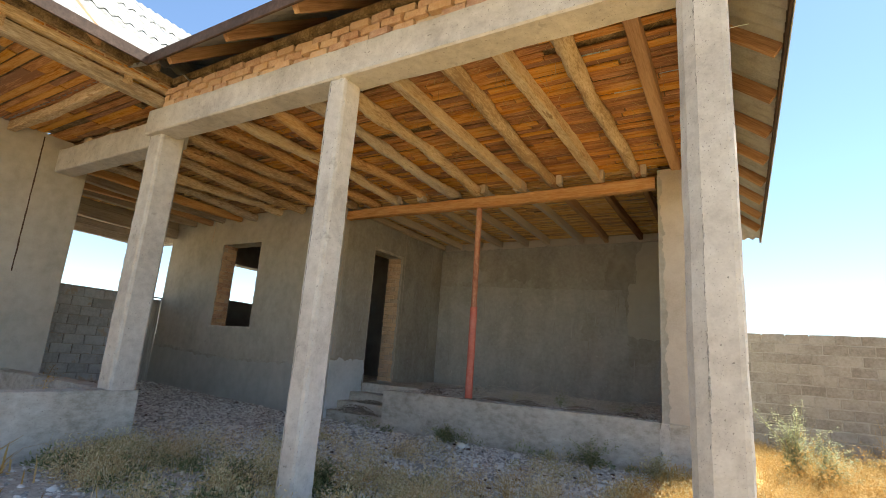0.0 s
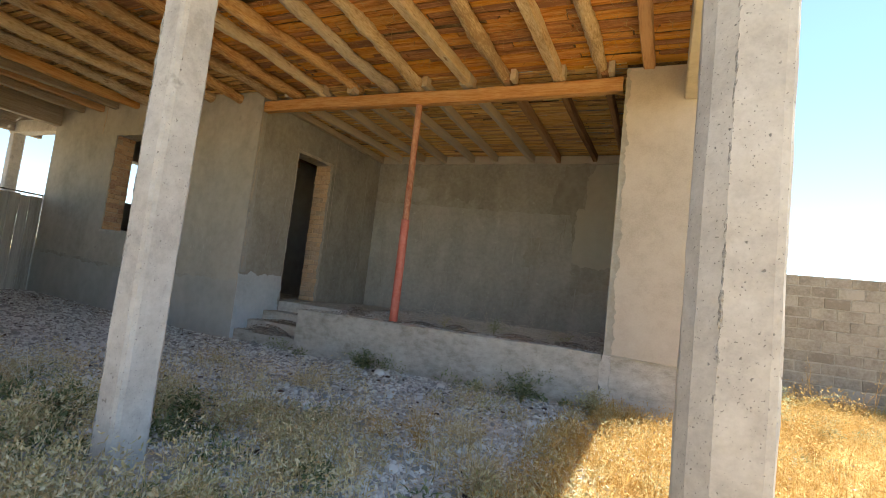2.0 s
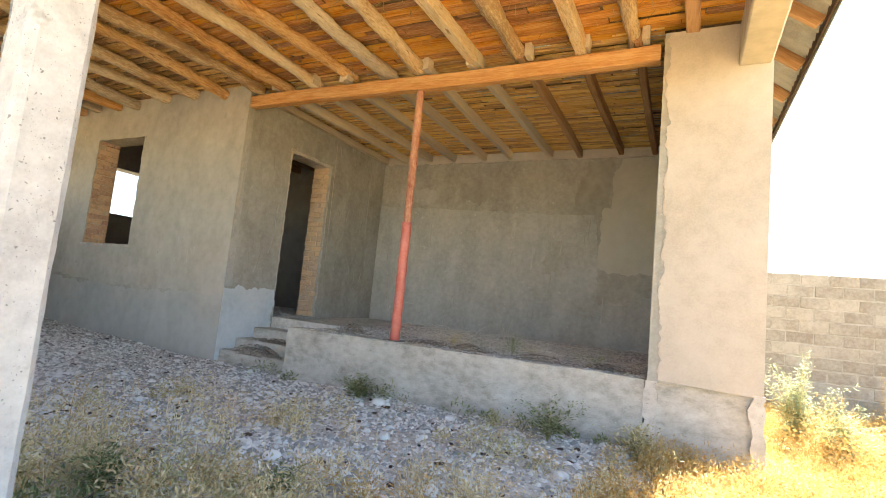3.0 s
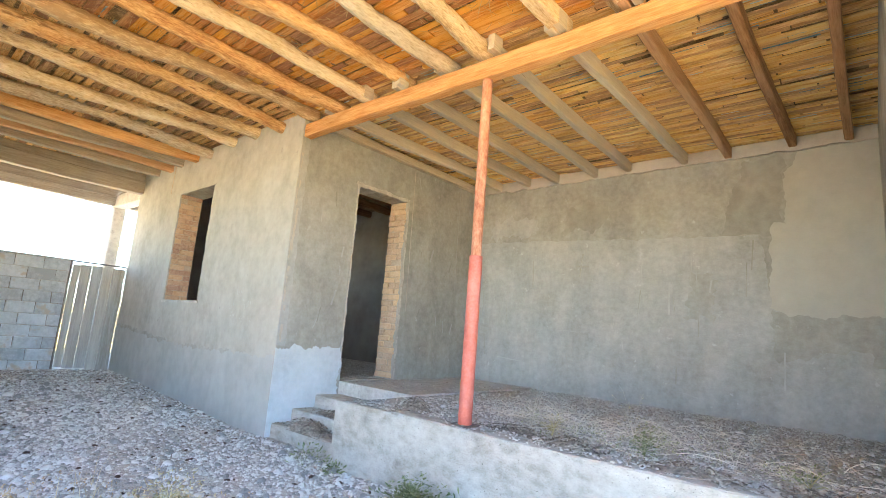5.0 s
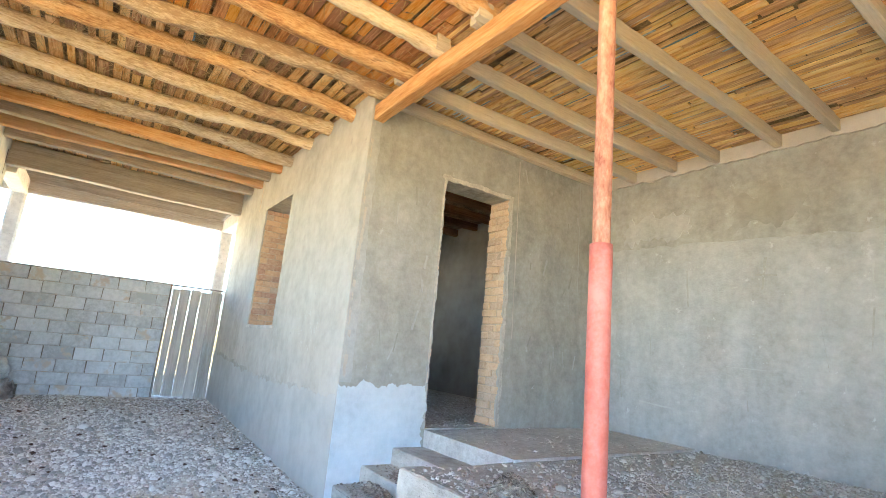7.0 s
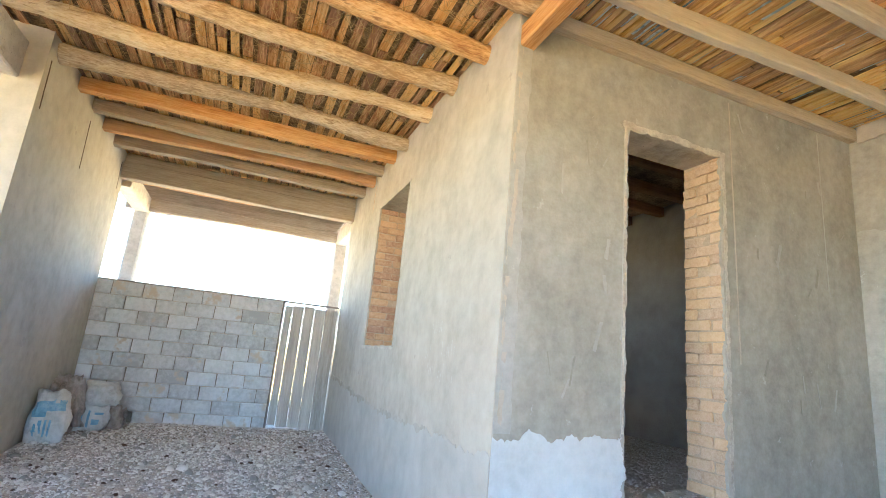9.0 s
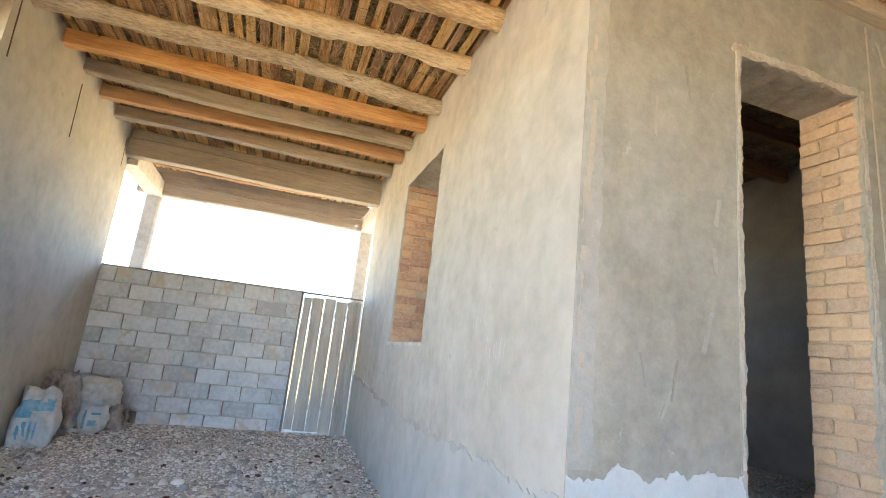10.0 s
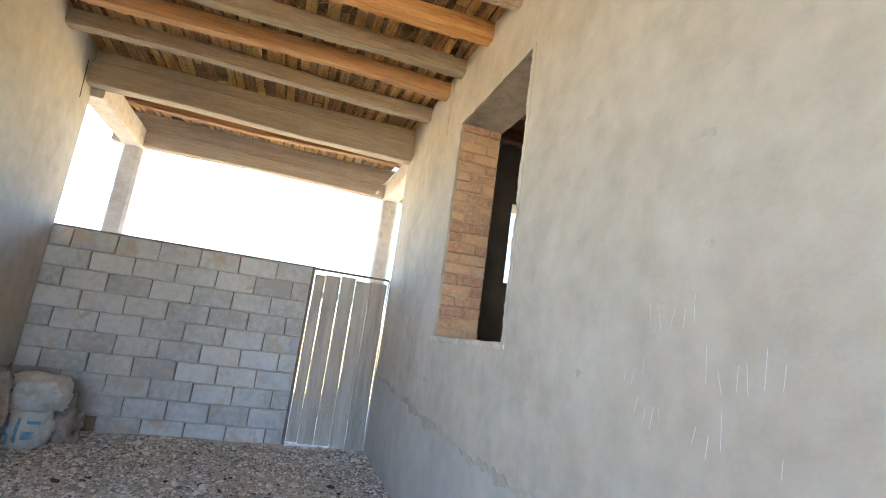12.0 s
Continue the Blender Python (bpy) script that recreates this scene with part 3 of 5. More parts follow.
# over the porch
for i, (x, wood) in enumerate(((-1.12, "b"), (-1.70, "b"), (-2.32, "b"), (-2.94, "p"), (-3.58, "p"), (-4.18, "p"), (-4.77, "p"), (-5.33, "p"), (-5.94, "p"))):
    joist(x, 6.95, Y_BACK + 0.1, Z_JOIST + 0.005, 0.082, 0.15, wood, "bar", 50 + i)
    bm = sweep(rect(0.07, 0.19, 0.008), 0.13, 4, 0.004, 4, i)
    tagged(link("wooden_block", bm, M_PLANED), "short wooden block wedged between joist and cross beam", "block", "joist blocks").matrix_world = along_y(x + 0.082, 6.92, 4.13 + 0.09)
cross = timber("cross_beam", "bar", 0.12, 0.17, 5.55, pose(X_DOOR - 0.02, 7.05, 4.00), M_ORANGE, "long orange timber cross beam over the porch edge", 60, "cross beam")
tagged(link("wall_plate", sweep(rect(0.10, 0.12, 0.01), 3.6, 30, 0.006, 2, 7), M_PLANED), "grey timber plate along the wall top", "timber").matrix_world = along_y(X_DOOR + 0.03, 7.12, 4.19)

# red pole under the cross beam
pole = empty("pole", "steel pole half painted red, propping the cross beam", "pole", pose(-3.605, 7.05, Z_FLOOR))
part("lower_pole", sweep(ring(0.058, 20), 1.46, 12, 0.003, 3, 1), M_RED, pole, "red oxide painted steel", True).matrix_local = upright(0, 0, -0.06)
part("upper_pole", sweep(ring(0.047, 20), 1.70, 16, 0.003, 3, 2), M_RUST, pole, "mottled tan and red-brown upper length", True).matrix_local = upright(0, 0, 1.38)
part("base_plate", boxes((-0.10, 0.10, -0.10, 0.10, -0.01, 0.008), bevel=0.003), M_METAL, pole)

# ceiling: rows of rough laths, with straw and clay above
def laths(xa, xb, ya, yb, z, mean, gap, rng, verts, faces, film):
    y = ya
    while y < yb:
        w = mean * rng.uniform(0.7, 1.35)
        x = xa - rng.uniform(0, 0.6)
        while x < xb:
            ln = rng.uniform(0.55, 1.9)
            if rng.random() > 0.05:
                dz, sk, h = rng.uniform(-0.010, 0.008), rng.uniform(-0.010, 0.010), rng.uniform(0.010, 0.018)
                tip = rng.uniform(-0.012, 0.012)
                a0, a1 = max(x, xa), min(x + ln - rng.uniform(0, 0.03), xb)
                if a1 > a0 + 0.05:
                    k = len(verts)
                    for zz in (z + dz, z + dz + h):
                        verts += [(a0, y + sk, zz), ((a0 + a1) / 2, y + tip, zz + tip * 0.3), (a1, y - sk, zz), (a1, y - sk + w, zz), ((a0 + a1) / 2, y + w - tip * 0.6, zz), (a0, y + sk + w, zz)]
                    faces += [(k, k + 1, k + 4, k + 5), (k + 1, k + 2, k + 3, k + 4), (k + 6, k + 11, k + 10, k + 7), (k + 7, k + 10, k + 9, k + 8)]
                    for q in range(6):
                        r = (q + 1) % 6
                        faces.append((k + q, k + q + 6, k + r + 6, k + r))
                    if rng.random() < film:
                        c = rng.uniform(a0, max(a0, a1 - 0.3))
                        FILM.append((c, c + rng.uniform(0.1, 0.45), y + w, rng.uniform(0.012, 0.03)))
            x += ln
        y += w + gap * rng.uniform(0.2, 2.0)


FILM, lv, lf = [], [], []
rng = random.Random(5)
laths(-6.4, 0.0, 3.0, 7.0, Z_CEIL, 0.075, 0.010, rng, lv, lf, 0.03)
laths(-8.75, -5.6, -3.0, 3.1, Z_CEIL, 0.085, 0.012, rng, lv, lf, 0.0)
ceiling = tagged(mesh_of("ceiling", lv, lf, M_LATH), "ceiling of rough orange laths with straw between", "ceiling", kind="structure")
lv, lf = [], []
laths(-14.0, -6.4, 3.1, 7.0, Z_CEIL, 0.075, 0.032, rng, lv, lf, 0.04)
tagged(mesh_of("ceiling_passage", lv, lf, M_LATH_TAN), "passage ceiling of tan sticks with straw between", "ceiling", kind="structure")
lv, lf = [], []
laths(X_DOOR, X_EAST, 7.0, Y_BACK, Z_CEIL, 0.042, 0.006, rng, lv, lf, 0.40)
tagged(mesh_of("ceiling_porch", lv, lf, M_LATH_PALE), "porch ceiling of pale rough laths and torn film", "ceiling", kind="structure")
clay = boxes((-14.0, -6.4, 3.0, Y_HOUSE + 0.1, Z_CEIL + 0.035, Z_CEIL + 0.12), (-6.4, 0.02, 2.84, 7.02, Z_CEIL + 0.035, Z_CEIL + 0.12), (-6.4, 0.02, 7.02, 11.0, Z_CEIL + 0.03, Z_CEIL + 0.12),
             (X_END, -6.4, 7.07, 11.48, Z_CEIL + 0.001, Z_CEIL + 0.12), (-8.76, -5.55, -6.0, 3.0, Z_CEIL + 0.035, Z_CEIL + 0.12))
structure("ceiling_fill", clay, M_STRAW, "dark straw and clay packed above the laths", "ceiling")
fv, ff = [], []
for a, b, y, w in FILM:
    k = len(fv)
    for t in range(5):
        x = a + (b - a) * t / 4
        s = 0.006 * math.sin(t * 2.1 + a * 9)
        fv += [(x, y - w / 2 + s, Z_CEIL - 0.004 + s * 0.3), (x, y + w / 2 + s * 0.5, Z_CEIL - 0.002)]
    ff += [(k + 2 * t, k + 2 * t + 2, k + 2 * t + 3, k + 2 * t + 1) for t in range(4)]
tagged(mesh_of("plastic_film", fv, ff, M_FILM), "torn bluish plastic film between ceiling laths", "plastic film", kind="stuff")
# straw hanging out between laths
sv, sf = [], []
for i in range(9000):
    if i < 7000:
        x, y, n = rng.uniform(-13.5, -6.3), rng.uniform(3.5, 6.9), 1
    else:
        x, y, n = rng.uniform(-6.4, -0.3), rng.uniform(3.2, 7.0), 1
    a, ln, dr = rng.uniform(0, 6.28), rng.uniform(0.06, 0.28), rng.uniform(0.0, 0.06)
    dx, dy = math.cos(a) * ln, math.sin(a) * ln
    k, q = len(sv), 0.0034
    z = Z_CEIL + 0.012
    sv += [(x, y, z), (x + q, y + q, z), (x + dx * 0.6, y + dy * 0.6, z - 0.02 - dr * 0.4), (x + dx * 0.6 - dy / ln * q * 2, y + dy * 0.6 + dx / ln * q * 2, z - 0.02 - dr * 0.4), (x + dx, y + dy, z - 0.02 - dr)]
    sf += [(k, k + 1, k + 3, k + 2), (k + 2, k + 3, k + 4)]
tagged(mesh_of("straw", sv, sf, M_STRAND), "loose straw poking out of the ceiling", "straw", kind="stuff")

# ---- roofs ----
SLOPE, EAVE_Z = 0.80, 4.24
def corrugated(length, reach, pitch=0.15, row=1.55):
    """A slope of sheets: u along the eave, v up the slope; reach(u) is its run on the plan."""
    bm = bmesh.new()
    n = int(length / (pitch / 6))
    cols = []
    for i in range(n + 1):
        u = length * i / n
        w = 0.022 * math.sin(2 * math.pi * u / pitch)
        r = reach(u)
        col, v = [], 0.0
        while v < r:
            e = min(r, v + row)
            col.append(((u, v, w + 0.020), (u, e, w)))
            v += row
        cols.append(col)
    for a, b in zip(cols, cols[1:]):
        for p, q in zip(a, b):
            lo0, hi0, lo1, hi1 = (bm.verts.new((c[0], c[1], c[1] * SLOPE + c[2])) for c in (p[0], p[1], q[0], q[1]))
            bm.faces.new((lo0, lo1, hi1, hi0))
    bmesh.ops.remove_doubles(bm, verts=bm.verts, dist=0.0005)
    return bm


EX, EY = 0.44, 2.36          # eave lines
X_RIDGE, Y_RIDGE = -8.5, 6.95
main = empty("roof_main", "corrugated fibre cement hip roof of the main wing", "roof", kind="structure")
halfw = Y_RIDGE - EY
o = part("front_slope", corrugated(14.8, lambda u: min(halfw, u + 0.02)), M_SLATE, main, smooth=True)
o.matrix_world = Matrix(((-1, 0, 0, EX), (0, 1, 0, EY), (0, 0, 1, EAVE_Z), (0, 0, 0, 1)))
o = part("east_slope", corrugated(2 * halfw, lambda u: min(u, 2 * halfw - u) + 0.02), M_SLATE, main, smooth=True)
o.matrix_world = Matrix(((0, -1, 0, EX), (1, 0, 0, EY), (0, 0, 1, EAVE_Z), (0, 0, 0, 1)))
o = part("rear_slope", corrugated(14.8, lambda u: min(halfw, u + 0.02)), M_SLATE, main, smooth=True)
o.matrix_world = Matrix(((-1, 0, 0, EX), (0, -1, 0, EY + 2 * halfw), (0, 0, 1, EAVE_Z), (0, 0, 0, 1)))
side = empty("roof_wing", "sunlit corrugated fibre cement roof of the side wing", "roof", kind="structure")
wh = -5.15 - X_RIDGE
sheet = part("sheet", corrugated(1.05, lambda u: 1.24), M_SLATE, side, smooth=True)
for i in range(12):
    for j in range(3):
        o = sheet if i == j == 0 else new("sheet", sheet.data)
        o.parent = side
        v = 1.12 * j
        o.matrix_world = Matrix(((0, -1, 0, -5.15 - v), (1, 0, 0, -6.0 + 1.05 * i), (0, 0, 1, EAVE_Z + v * SLOPE + 0.003 * (i % 2)), (0, 0, 0, 1)))
o = part("rear_slope", corrugated(9.5, lambda u: wh), M_SLATE, side, smooth=True)
o.matrix_world = Matrix(((0, 1, 0, X_RIDGE - wh), (1, 0, 0, -6.0), (0, 0, 1, EAVE_Z), (0, 0, 0, 1)))
# fascias
for bm, par in ((boxes((-5.12, EX + 0.02, EY - 0.025, EY, EAVE_Z - 0.07, EAVE_Z + 0.05), bevel=0.004), main), (boxes((EX, EX + 0.025, EY, EY + 2 * halfw, EAVE_Z - 0.07, EAVE_Z + 0.05), bevel=0.004), main),
                (boxes((-5.15, -5.125, -6.0, EY, EAVE_Z - 0.07, EAVE_Z + 0.05), bevel=0.004), side)):
    part("fascia", bm, M_FASCIA, par, "dark painted fascia board")
# rafters: tails show under the eaves
tilt = math.degrees(math.atan(SLOPE))
RAF = sweep(rect(0.06, 0.13, 0.006), 1.5, 10, 0.005, 3, 3)
rafter = part("rafter", RAF, M_BROWN, main)
rafter.matrix_world = along_y(-0.35, EY + 0.03, EAVE_Z - 0.04, tilt)


def rafters(par, places):
    for m in places:
        c = bpy.data.objects.new("rafter", rafter.data)
        scene.collection.objects.link(c)
        c.parent = par
        c.matrix_world = m


rafters(main, [along_y(-0.35 - 0.9 * i, EY + 0.03, EAVE_Z - 0.04, tilt) for i in range(1, 6)])
rafters(main, [pose(EX - 0.03, EY + 0.55 + 0.85 * i, EAVE_Z - 0.04, 0, 0, 180) @ pose(0, 0, 0, 0, -tilt, 0) for i in range(10)])
rafters(side, [pose(-5.18, 1.9 - 0.85 * i, EAVE_Z - 0.04, 0, 0, 180) @ pose(0, 0, 0, 0, -tilt, 0) for i in range(7)])
part("gutter", boxes((EX + 0.025, EX + 0.032, EY, EY + 2 * halfw + 0.1, EAVE_Z - 0.10, EAVE_Z + 0.045)), M_GALV, main, "thin galvanised drip edge")
# log ends over the wing's eave beam
for i in range(8):
    ob = tagged(link("log_end", sweep(ring(0.065, 10), 0.42, 6, 0.012, 5, i, edge=0.006), M_TAN, smooth=True), "round log end resting on the wing's eave beam", "log", "log ends")
    ob.matrix_world = pose(-5.97, 2.62 - 0.62 * i, 4.43)
# wing porch timbers
beam("eave_beam", sweep(rect(0.12, 0.13, 0.01), 9.0, 50, 0.008, 2, 5, edge=0.003), along_y(-5.75, -6.0, 4.13), M_GREY, "weathered timber eave beam of the side wing", "timber")
for i in range(4):
    yy = 2.45 - 1.15 * i
    timber("joist", "bar", 0.10, 0.13, 3.1, pose(-8.78, yy, 4.19), M_TAN, "tan sawn timber joist over the wing's porch", 70 + i)
beam("eave_beam", sweep(rect(0.14, 0.14, 0.02), 8.9, 50, 0.012, 2, 6, edge=0.004), along_y(-5.68, -6.0, 4.30), M_TAN, "rough upper timber beam of the side wing", "timber")

# yard end: block wall, gate
def brickwork(parent, name, material, length, height, bl, bh, depth, joint, place, rng, gap=None, wild=0.0):
    """Courses of pieces, u along the wall and v up; place(u, v) is the pose of a piece's near lower corner."""
    shapes = {}
    gap = joint if gap is None else gap
    v, course = 0.0, 0
    while v < height - 0.3 * bh:
        u = -(bl + gap) / 2 if course % 2 else 0.0
        while u < length - 0.02:
            a, b = max(0.0, u), min(length, u + bl)
            top = min(bh, height - v)
            if b - a > 0.03 and rng.random() > 0.012 * wild:
                key = (round(b - a, 2), round(top, 2), rng.randrange(3))
                if key not in shapes:
                    bm = boxes((0, key[0], 0, depth, 0, key[1]), bevel=min(0.008, bh * 0.1))
                    for w in bm.verts:
                        w.co += Vector((rng.uniform(-1, 1), rng.uniform(-1, 1), rng.uniform(-1, 1))) * min(0.006, bh * 0.07)
                    o = part(name, bm, material, parent)
                    shapes[key] = o.data
                else:
                    o = new(name, shapes[key])
                    o.parent = parent
                o.matrix_world = place(a + rng.uniform(-0.002, 0.002), v + rng.uniform(-0.002, 0.002)) @ pose(0, rng.uniform(-0.004, 0.004) * (1 + wild), 0, 0, rng.uniform(-1, 1) * wild, rng.uniform(-1, 1) * (0.5 + wild))
            u += bl + gap
        v += bh + joint
        course += 1

yard_wall = structure("wall_yard", boxes((X_END - 0.17, X_END - 0.022, Y_PASS, 6.06, 0.1, 2.40)), M_JOINT, "grey cinder block wall closing the passage", "wall")
structure("mortar_bed", boxes(*[(X_END - 0.022, X_END - 0.004, Y_PASS, 6.06, 0.39 + 0.198 * i, 0.40 + 0.198 * i) for i in range(11)]), M_BED, "flush mortar beds between the cinder blocks", "mortar")
far_wall = structure("wall_plot", boxes((-3.0, 30.0, 12.508, 12.68, -0.3, 2.41), (30.0, 30.2, -12.0, 12.68, -0.3, 2.41)), M_OLDJOINT, "long cinder block boundary wall of the plot", "wall")
structure("wall_plot_rear", boxes((-30.0, 30.2, -12.2, -12.0, -0.3, 2.41)), M_BLOCK, "boundary wall across the plot", "wall")

gate = empty("gate", "closed grey wooden plank gate in a steel frame", "gate", pose(X_END, 6.10, 0.50))
for i, (a, w, low) in enumerate(((-0.004, 0.117, -0.03), (0.119, 0.171, -0.05), (0.296, 0.166, -0.05), (0.468, 0.167, -0.10), (0.641, 0.200, -0.11))):
    bm = sweep(rect(w, 0.024, 0.004), 1.805 + 0.012 * (i % 3) - low, 26, 0.006, 2.8, i, edge=0.003)
    part("plank", bm, M_GATE, gate).matrix_local = upright(0, a + w / 2, 0.01 + low)
for z in (0.25, 1.55):
    part("rail", boxes((-0.05, -0.015, 0.03, 0.83, z, z + 0.08), bevel=0.004), M_GREY, gate)
part("gate_frame", boxes((-0.03, 0.01, -0.045, -0.012, -0.2, 1.90), (-0.03, 0.01, -0.012, 0.855, 1.865, 1.89)), M_METAL, gate, "thin steel frame")
part("stile", sweep(rect(0.018, 0.03, 0.004), 1.98, 26, 0.006, 3.0, 9, edge=0.004), M_GATE, gate, "narrow wooden strip beside the wall").matrix_local = upright(-0.01, 0.860, -0.10)
infill = structure("wall_infill", boxes((-5.66, -0.2, 2.90, 3.05, 4.04, 4.26)), M_MORTAR, "rough brick infill between beam and rafters", "wall")

# ---- plaster coats, broken edges, grooves ----
def on_x(x):
    return lambda u, v, d: (x + d, u, v)


def on_y(y):
    return lambda u, v, d: (u, y - d, v)


def coat(name, outline, place, thick, material, label, step=0.04, amp=0.02, seed=0, skip=()):
    return structure(name, slab(jagged(outline, step, amp, seed, skip), place, thick), material, label, "plaster")


coat("plaster_patch", [(6.972, 0.2), (7.94, 0.2), (7.94, 1.31), (6.972, 1.28)], on_x(X_DOOR + 0.001), 0.006, M_PALE, "pale plaster coat with a ragged upper edge", 0.012, 0.05, 3, (0, 3))
coat("plaster_base", [(X_END, 0.2), (X_DOOR - 0.004, 0.2), (X_DOOR - 0.004, 1.16), (-9.0, 1.09), (X_END, 1.25)], on_y(Y_HOUSE - 0.001), 0.004, M_BASE, "grey plaster coat along the wall foot", 0.03, 0.05, 5, (0, 1, 4))
coat("damp_band", [(X_END + 0.01, 1.2), (-9.0, 1.04), (X_DOOR - 0.5, 1.08), (X_DOOR - 0.5, 1.15), (-9.0, 1.13), (X_END + 0.01, 1.31)], on_y(Y_HOUSE - 0.0005), 0.003, M_DAMP, "faint damp stain along the plaster joint", 0.03, 0.05, 25, (2, 5))
coat("plaster_panel", [(-0.775, 0.875), (0.028, 0.84), (0.028, 4.14), (-0.815, 4.14)], on_y(6.904), 0.009, M_SKIM, "smooth pale plaster on the pier with a chipped edge", 0.025, 0.045, 8, (0, 1, 2))
coat("plaster_patch", [(-1.95, 2.19), (-1.77, 2.09), (-0.885, 2.12), (-0.885, 4.10), (-1.62, 4.08), (-1.70, 3.90), (-1.77, 3.84), (-1.76, 3.20), (-1.91, 3.19)], on_y(Y_BACK - 0.001), 0.009, M_PATCH, "lighter plaster patch high on the back wall", 0.03, 0.035, 2, (2, 3))
coat("plaster_patch", [(-2.45, 3.10), (-1.92, 3.06), (-1.80, 3.21), (-1.80, 3.84), (-1.73, 3.92), (-1.80, 4.07), (-2.18, 4.06)], on_y(Y_BACK - 0.001), 0.006, M_CEMENT_DARK, "darker trowelled plaster beside the pale patch", 0.04, 0.05, 42)
coat("plaster_patch", [(-1.93, 2.17), (-1.88, 1.55), (-1.2, 1.75), (-0.885, 1.5), (-0.885, 2.16)], on_y(Y_BACK - 0.001), 0.006, M_CEMENT, "darker trowelled plaster below the pale patch", 0.04, 0.09, 43, (3,))
for k, (u, z, w, h) in enumerate(((-5.6, 3.45, 0.9, 0.35), (-4.3, 3.5, 0.8, 0.4), (-3.1, 3.45, 0.6, 0.5), (-2.7, 2.3, 0.35, 0.6))):
    coat("plaster_patch", [(u - w / 2, z - h / 2), (u + w / 2, z - h / 2.5), (u + w / 2.2, z + h / 2), (u - w / 2.4, z + h / 2.3)], on_y(Y_BACK - 0.001), 0.0055, (M_CEMENT_LOW, M_CEMENT_DARK, M_CEMENT, M_CEMENT)[k], "trowelled batch of plaster on the back wall", 0.04, 0.12, 44 + k)
for xa, xb, s in ((-0.875, -0.775, 1), (-0.055, 0.036, 4)):
    coat("plaster_strip", [(xa, 0.15), (xb, 0.15), (xb, 0.86), (xa, 0.86)], on_y(6.934), 0.045, M_CONC, "rough concrete strip on the pier footing", 0.03, 0.035, s, (0, 2))
coat("plaster_bead", [(6.974, 1.30), (7.09, 1.30), (7.08, 4.10), (6.974, 4.10)], on_x(X_DOOR + 0.001), 0.004, M_CEMENT_LOW, "smoothed plaster band along the wall corner", 0.05, 0.02, 12, (3,))
coat("plaster_base", [(X_DOOR + 0.002, 0.80), (X_EAST - 0.002, 0.80), (X_EAST - 0.002, 2.15), (-1.9, 2.2), (-2.05, 3.08), (X_DOOR + 0.002, 3.23)], on_y(Y_BACK - 0.001), 0.004, M_CEMENT_LOW, "smoother lower plaster coat on the back wall", 0.05, 0.03, 15, (0, 1, 5))
# pale strip along the wall top behind the joists, and smears down the corner
coat("plaster_strip", [(X_DOOR + 0.09, 4.10), (X_EAST - 0.002, 4.10), (X_EAST - 0.002, 4.262), (X_DOOR + 0.09, 4.262)], on_y(Y_BACK - 0.001), 0.03, M_SKIM, "rough pale plaster strip along the wall top", 0.05, 0.025, 21, (1, 2, 3))
smear = random.Random(5)
for i in range(16):
    z, u = 1.35 + 0.165 * i + smear.uniform(-0.06, 0.06), 6.978 + smear.uniform(0, 0.03)
    w, h = smear.uniform(0.006, 0.03), smear.uniform(0.03, 0.2)
    coat("plaster_smear", [(u, z), (u + w, z - 0.02), (u + w * 1.3, z + h), (u + 0.004, z + h)], on_x(X_DOOR + 0.004), 0.003, M_SKIM, "dried pale plaster smear along the corner", 0.02, 0.016, 30 + i)
for i in range(30):
    u, z = smear.uniform(-6.2, -1.0), smear.uniform(1.0, 2.9)
    w, h = smear.uniform(0.006, 0.022), smear.uniform(0.10, 0.45)
    tip, side_ = smear.uniform(-0.05, 0.05), smear.random() < 0.35
    pts = [(u, z), (u + w, z), (u + w + tip, z + h), (u + tip * 0.8, z + h)]
    if side_:
        pts = [(u, z), (u + h, z + tip), (u + h, z + tip + w), (u, z + w)]
    coat("plaster_smear", pts, on_y(Y_BACK - 0.005), 0.003, (M_CEMENT, M_CEMENT, M_BASE)[i % 3], "trowel lap in the plaster of the back wall", 0.03, w * 0.3, 60 + i)
for i in range(26):
    u, z = smear.choice((smear.uniform(7.1, 7.85), smear.uniform(9.15, 10.5))), smear.uniform(1.45, 3.9)
    w, h = smear.uniform(0.006, 0.03), smear.uniform(0.03, 0.22)
    tip = smear.uniform(-0.06, 0.06)
    coat("plaster_smear", [(u, z), (u + w, z - 0.01), (u + w + tip, z + h), (u + tip, z + h)], on_x(X_DOOR + 0.001), 0.003, (M_CEMENT_LOW, M_CEMENT_DARK, M_BASE)[i % 3], "dried plaster smear beside the doorway", 0.02, w * 0.3, 120 + i)
# broken plaster lips round the openings
T = 0.024
for outline, s, skip in (([(y0 - 0.014, d0), (y0 + 0.022, d0), (y0 + 0.022, d1), (y0 - 0.014, d1)], 1, (0, 2, 3)), ([(y1 - 0.030, d0), (y1 + 0.014, d0), (y1 + 0.014, d1), (y1 - 0.030, d1)], 2, (0, 1, 2)),
                         ([(y0 - 0.014, d1 - 0.022), (y1 + 0.014, d1 - 0.022), (y1 + 0.014, d1 + 0.012), (y0 - 0.014, d1 + 0.012)], 3, (1, 3))):
    coat("plaster_lip", outline, on_x(X_DOOR - T + (0.007 if s == 3 else 0.004)), T, M_SAND if s > 1 else M_CEMENT_LOW, "broken plaster edge of the doorway", 0.018, 0.026, s, skip)
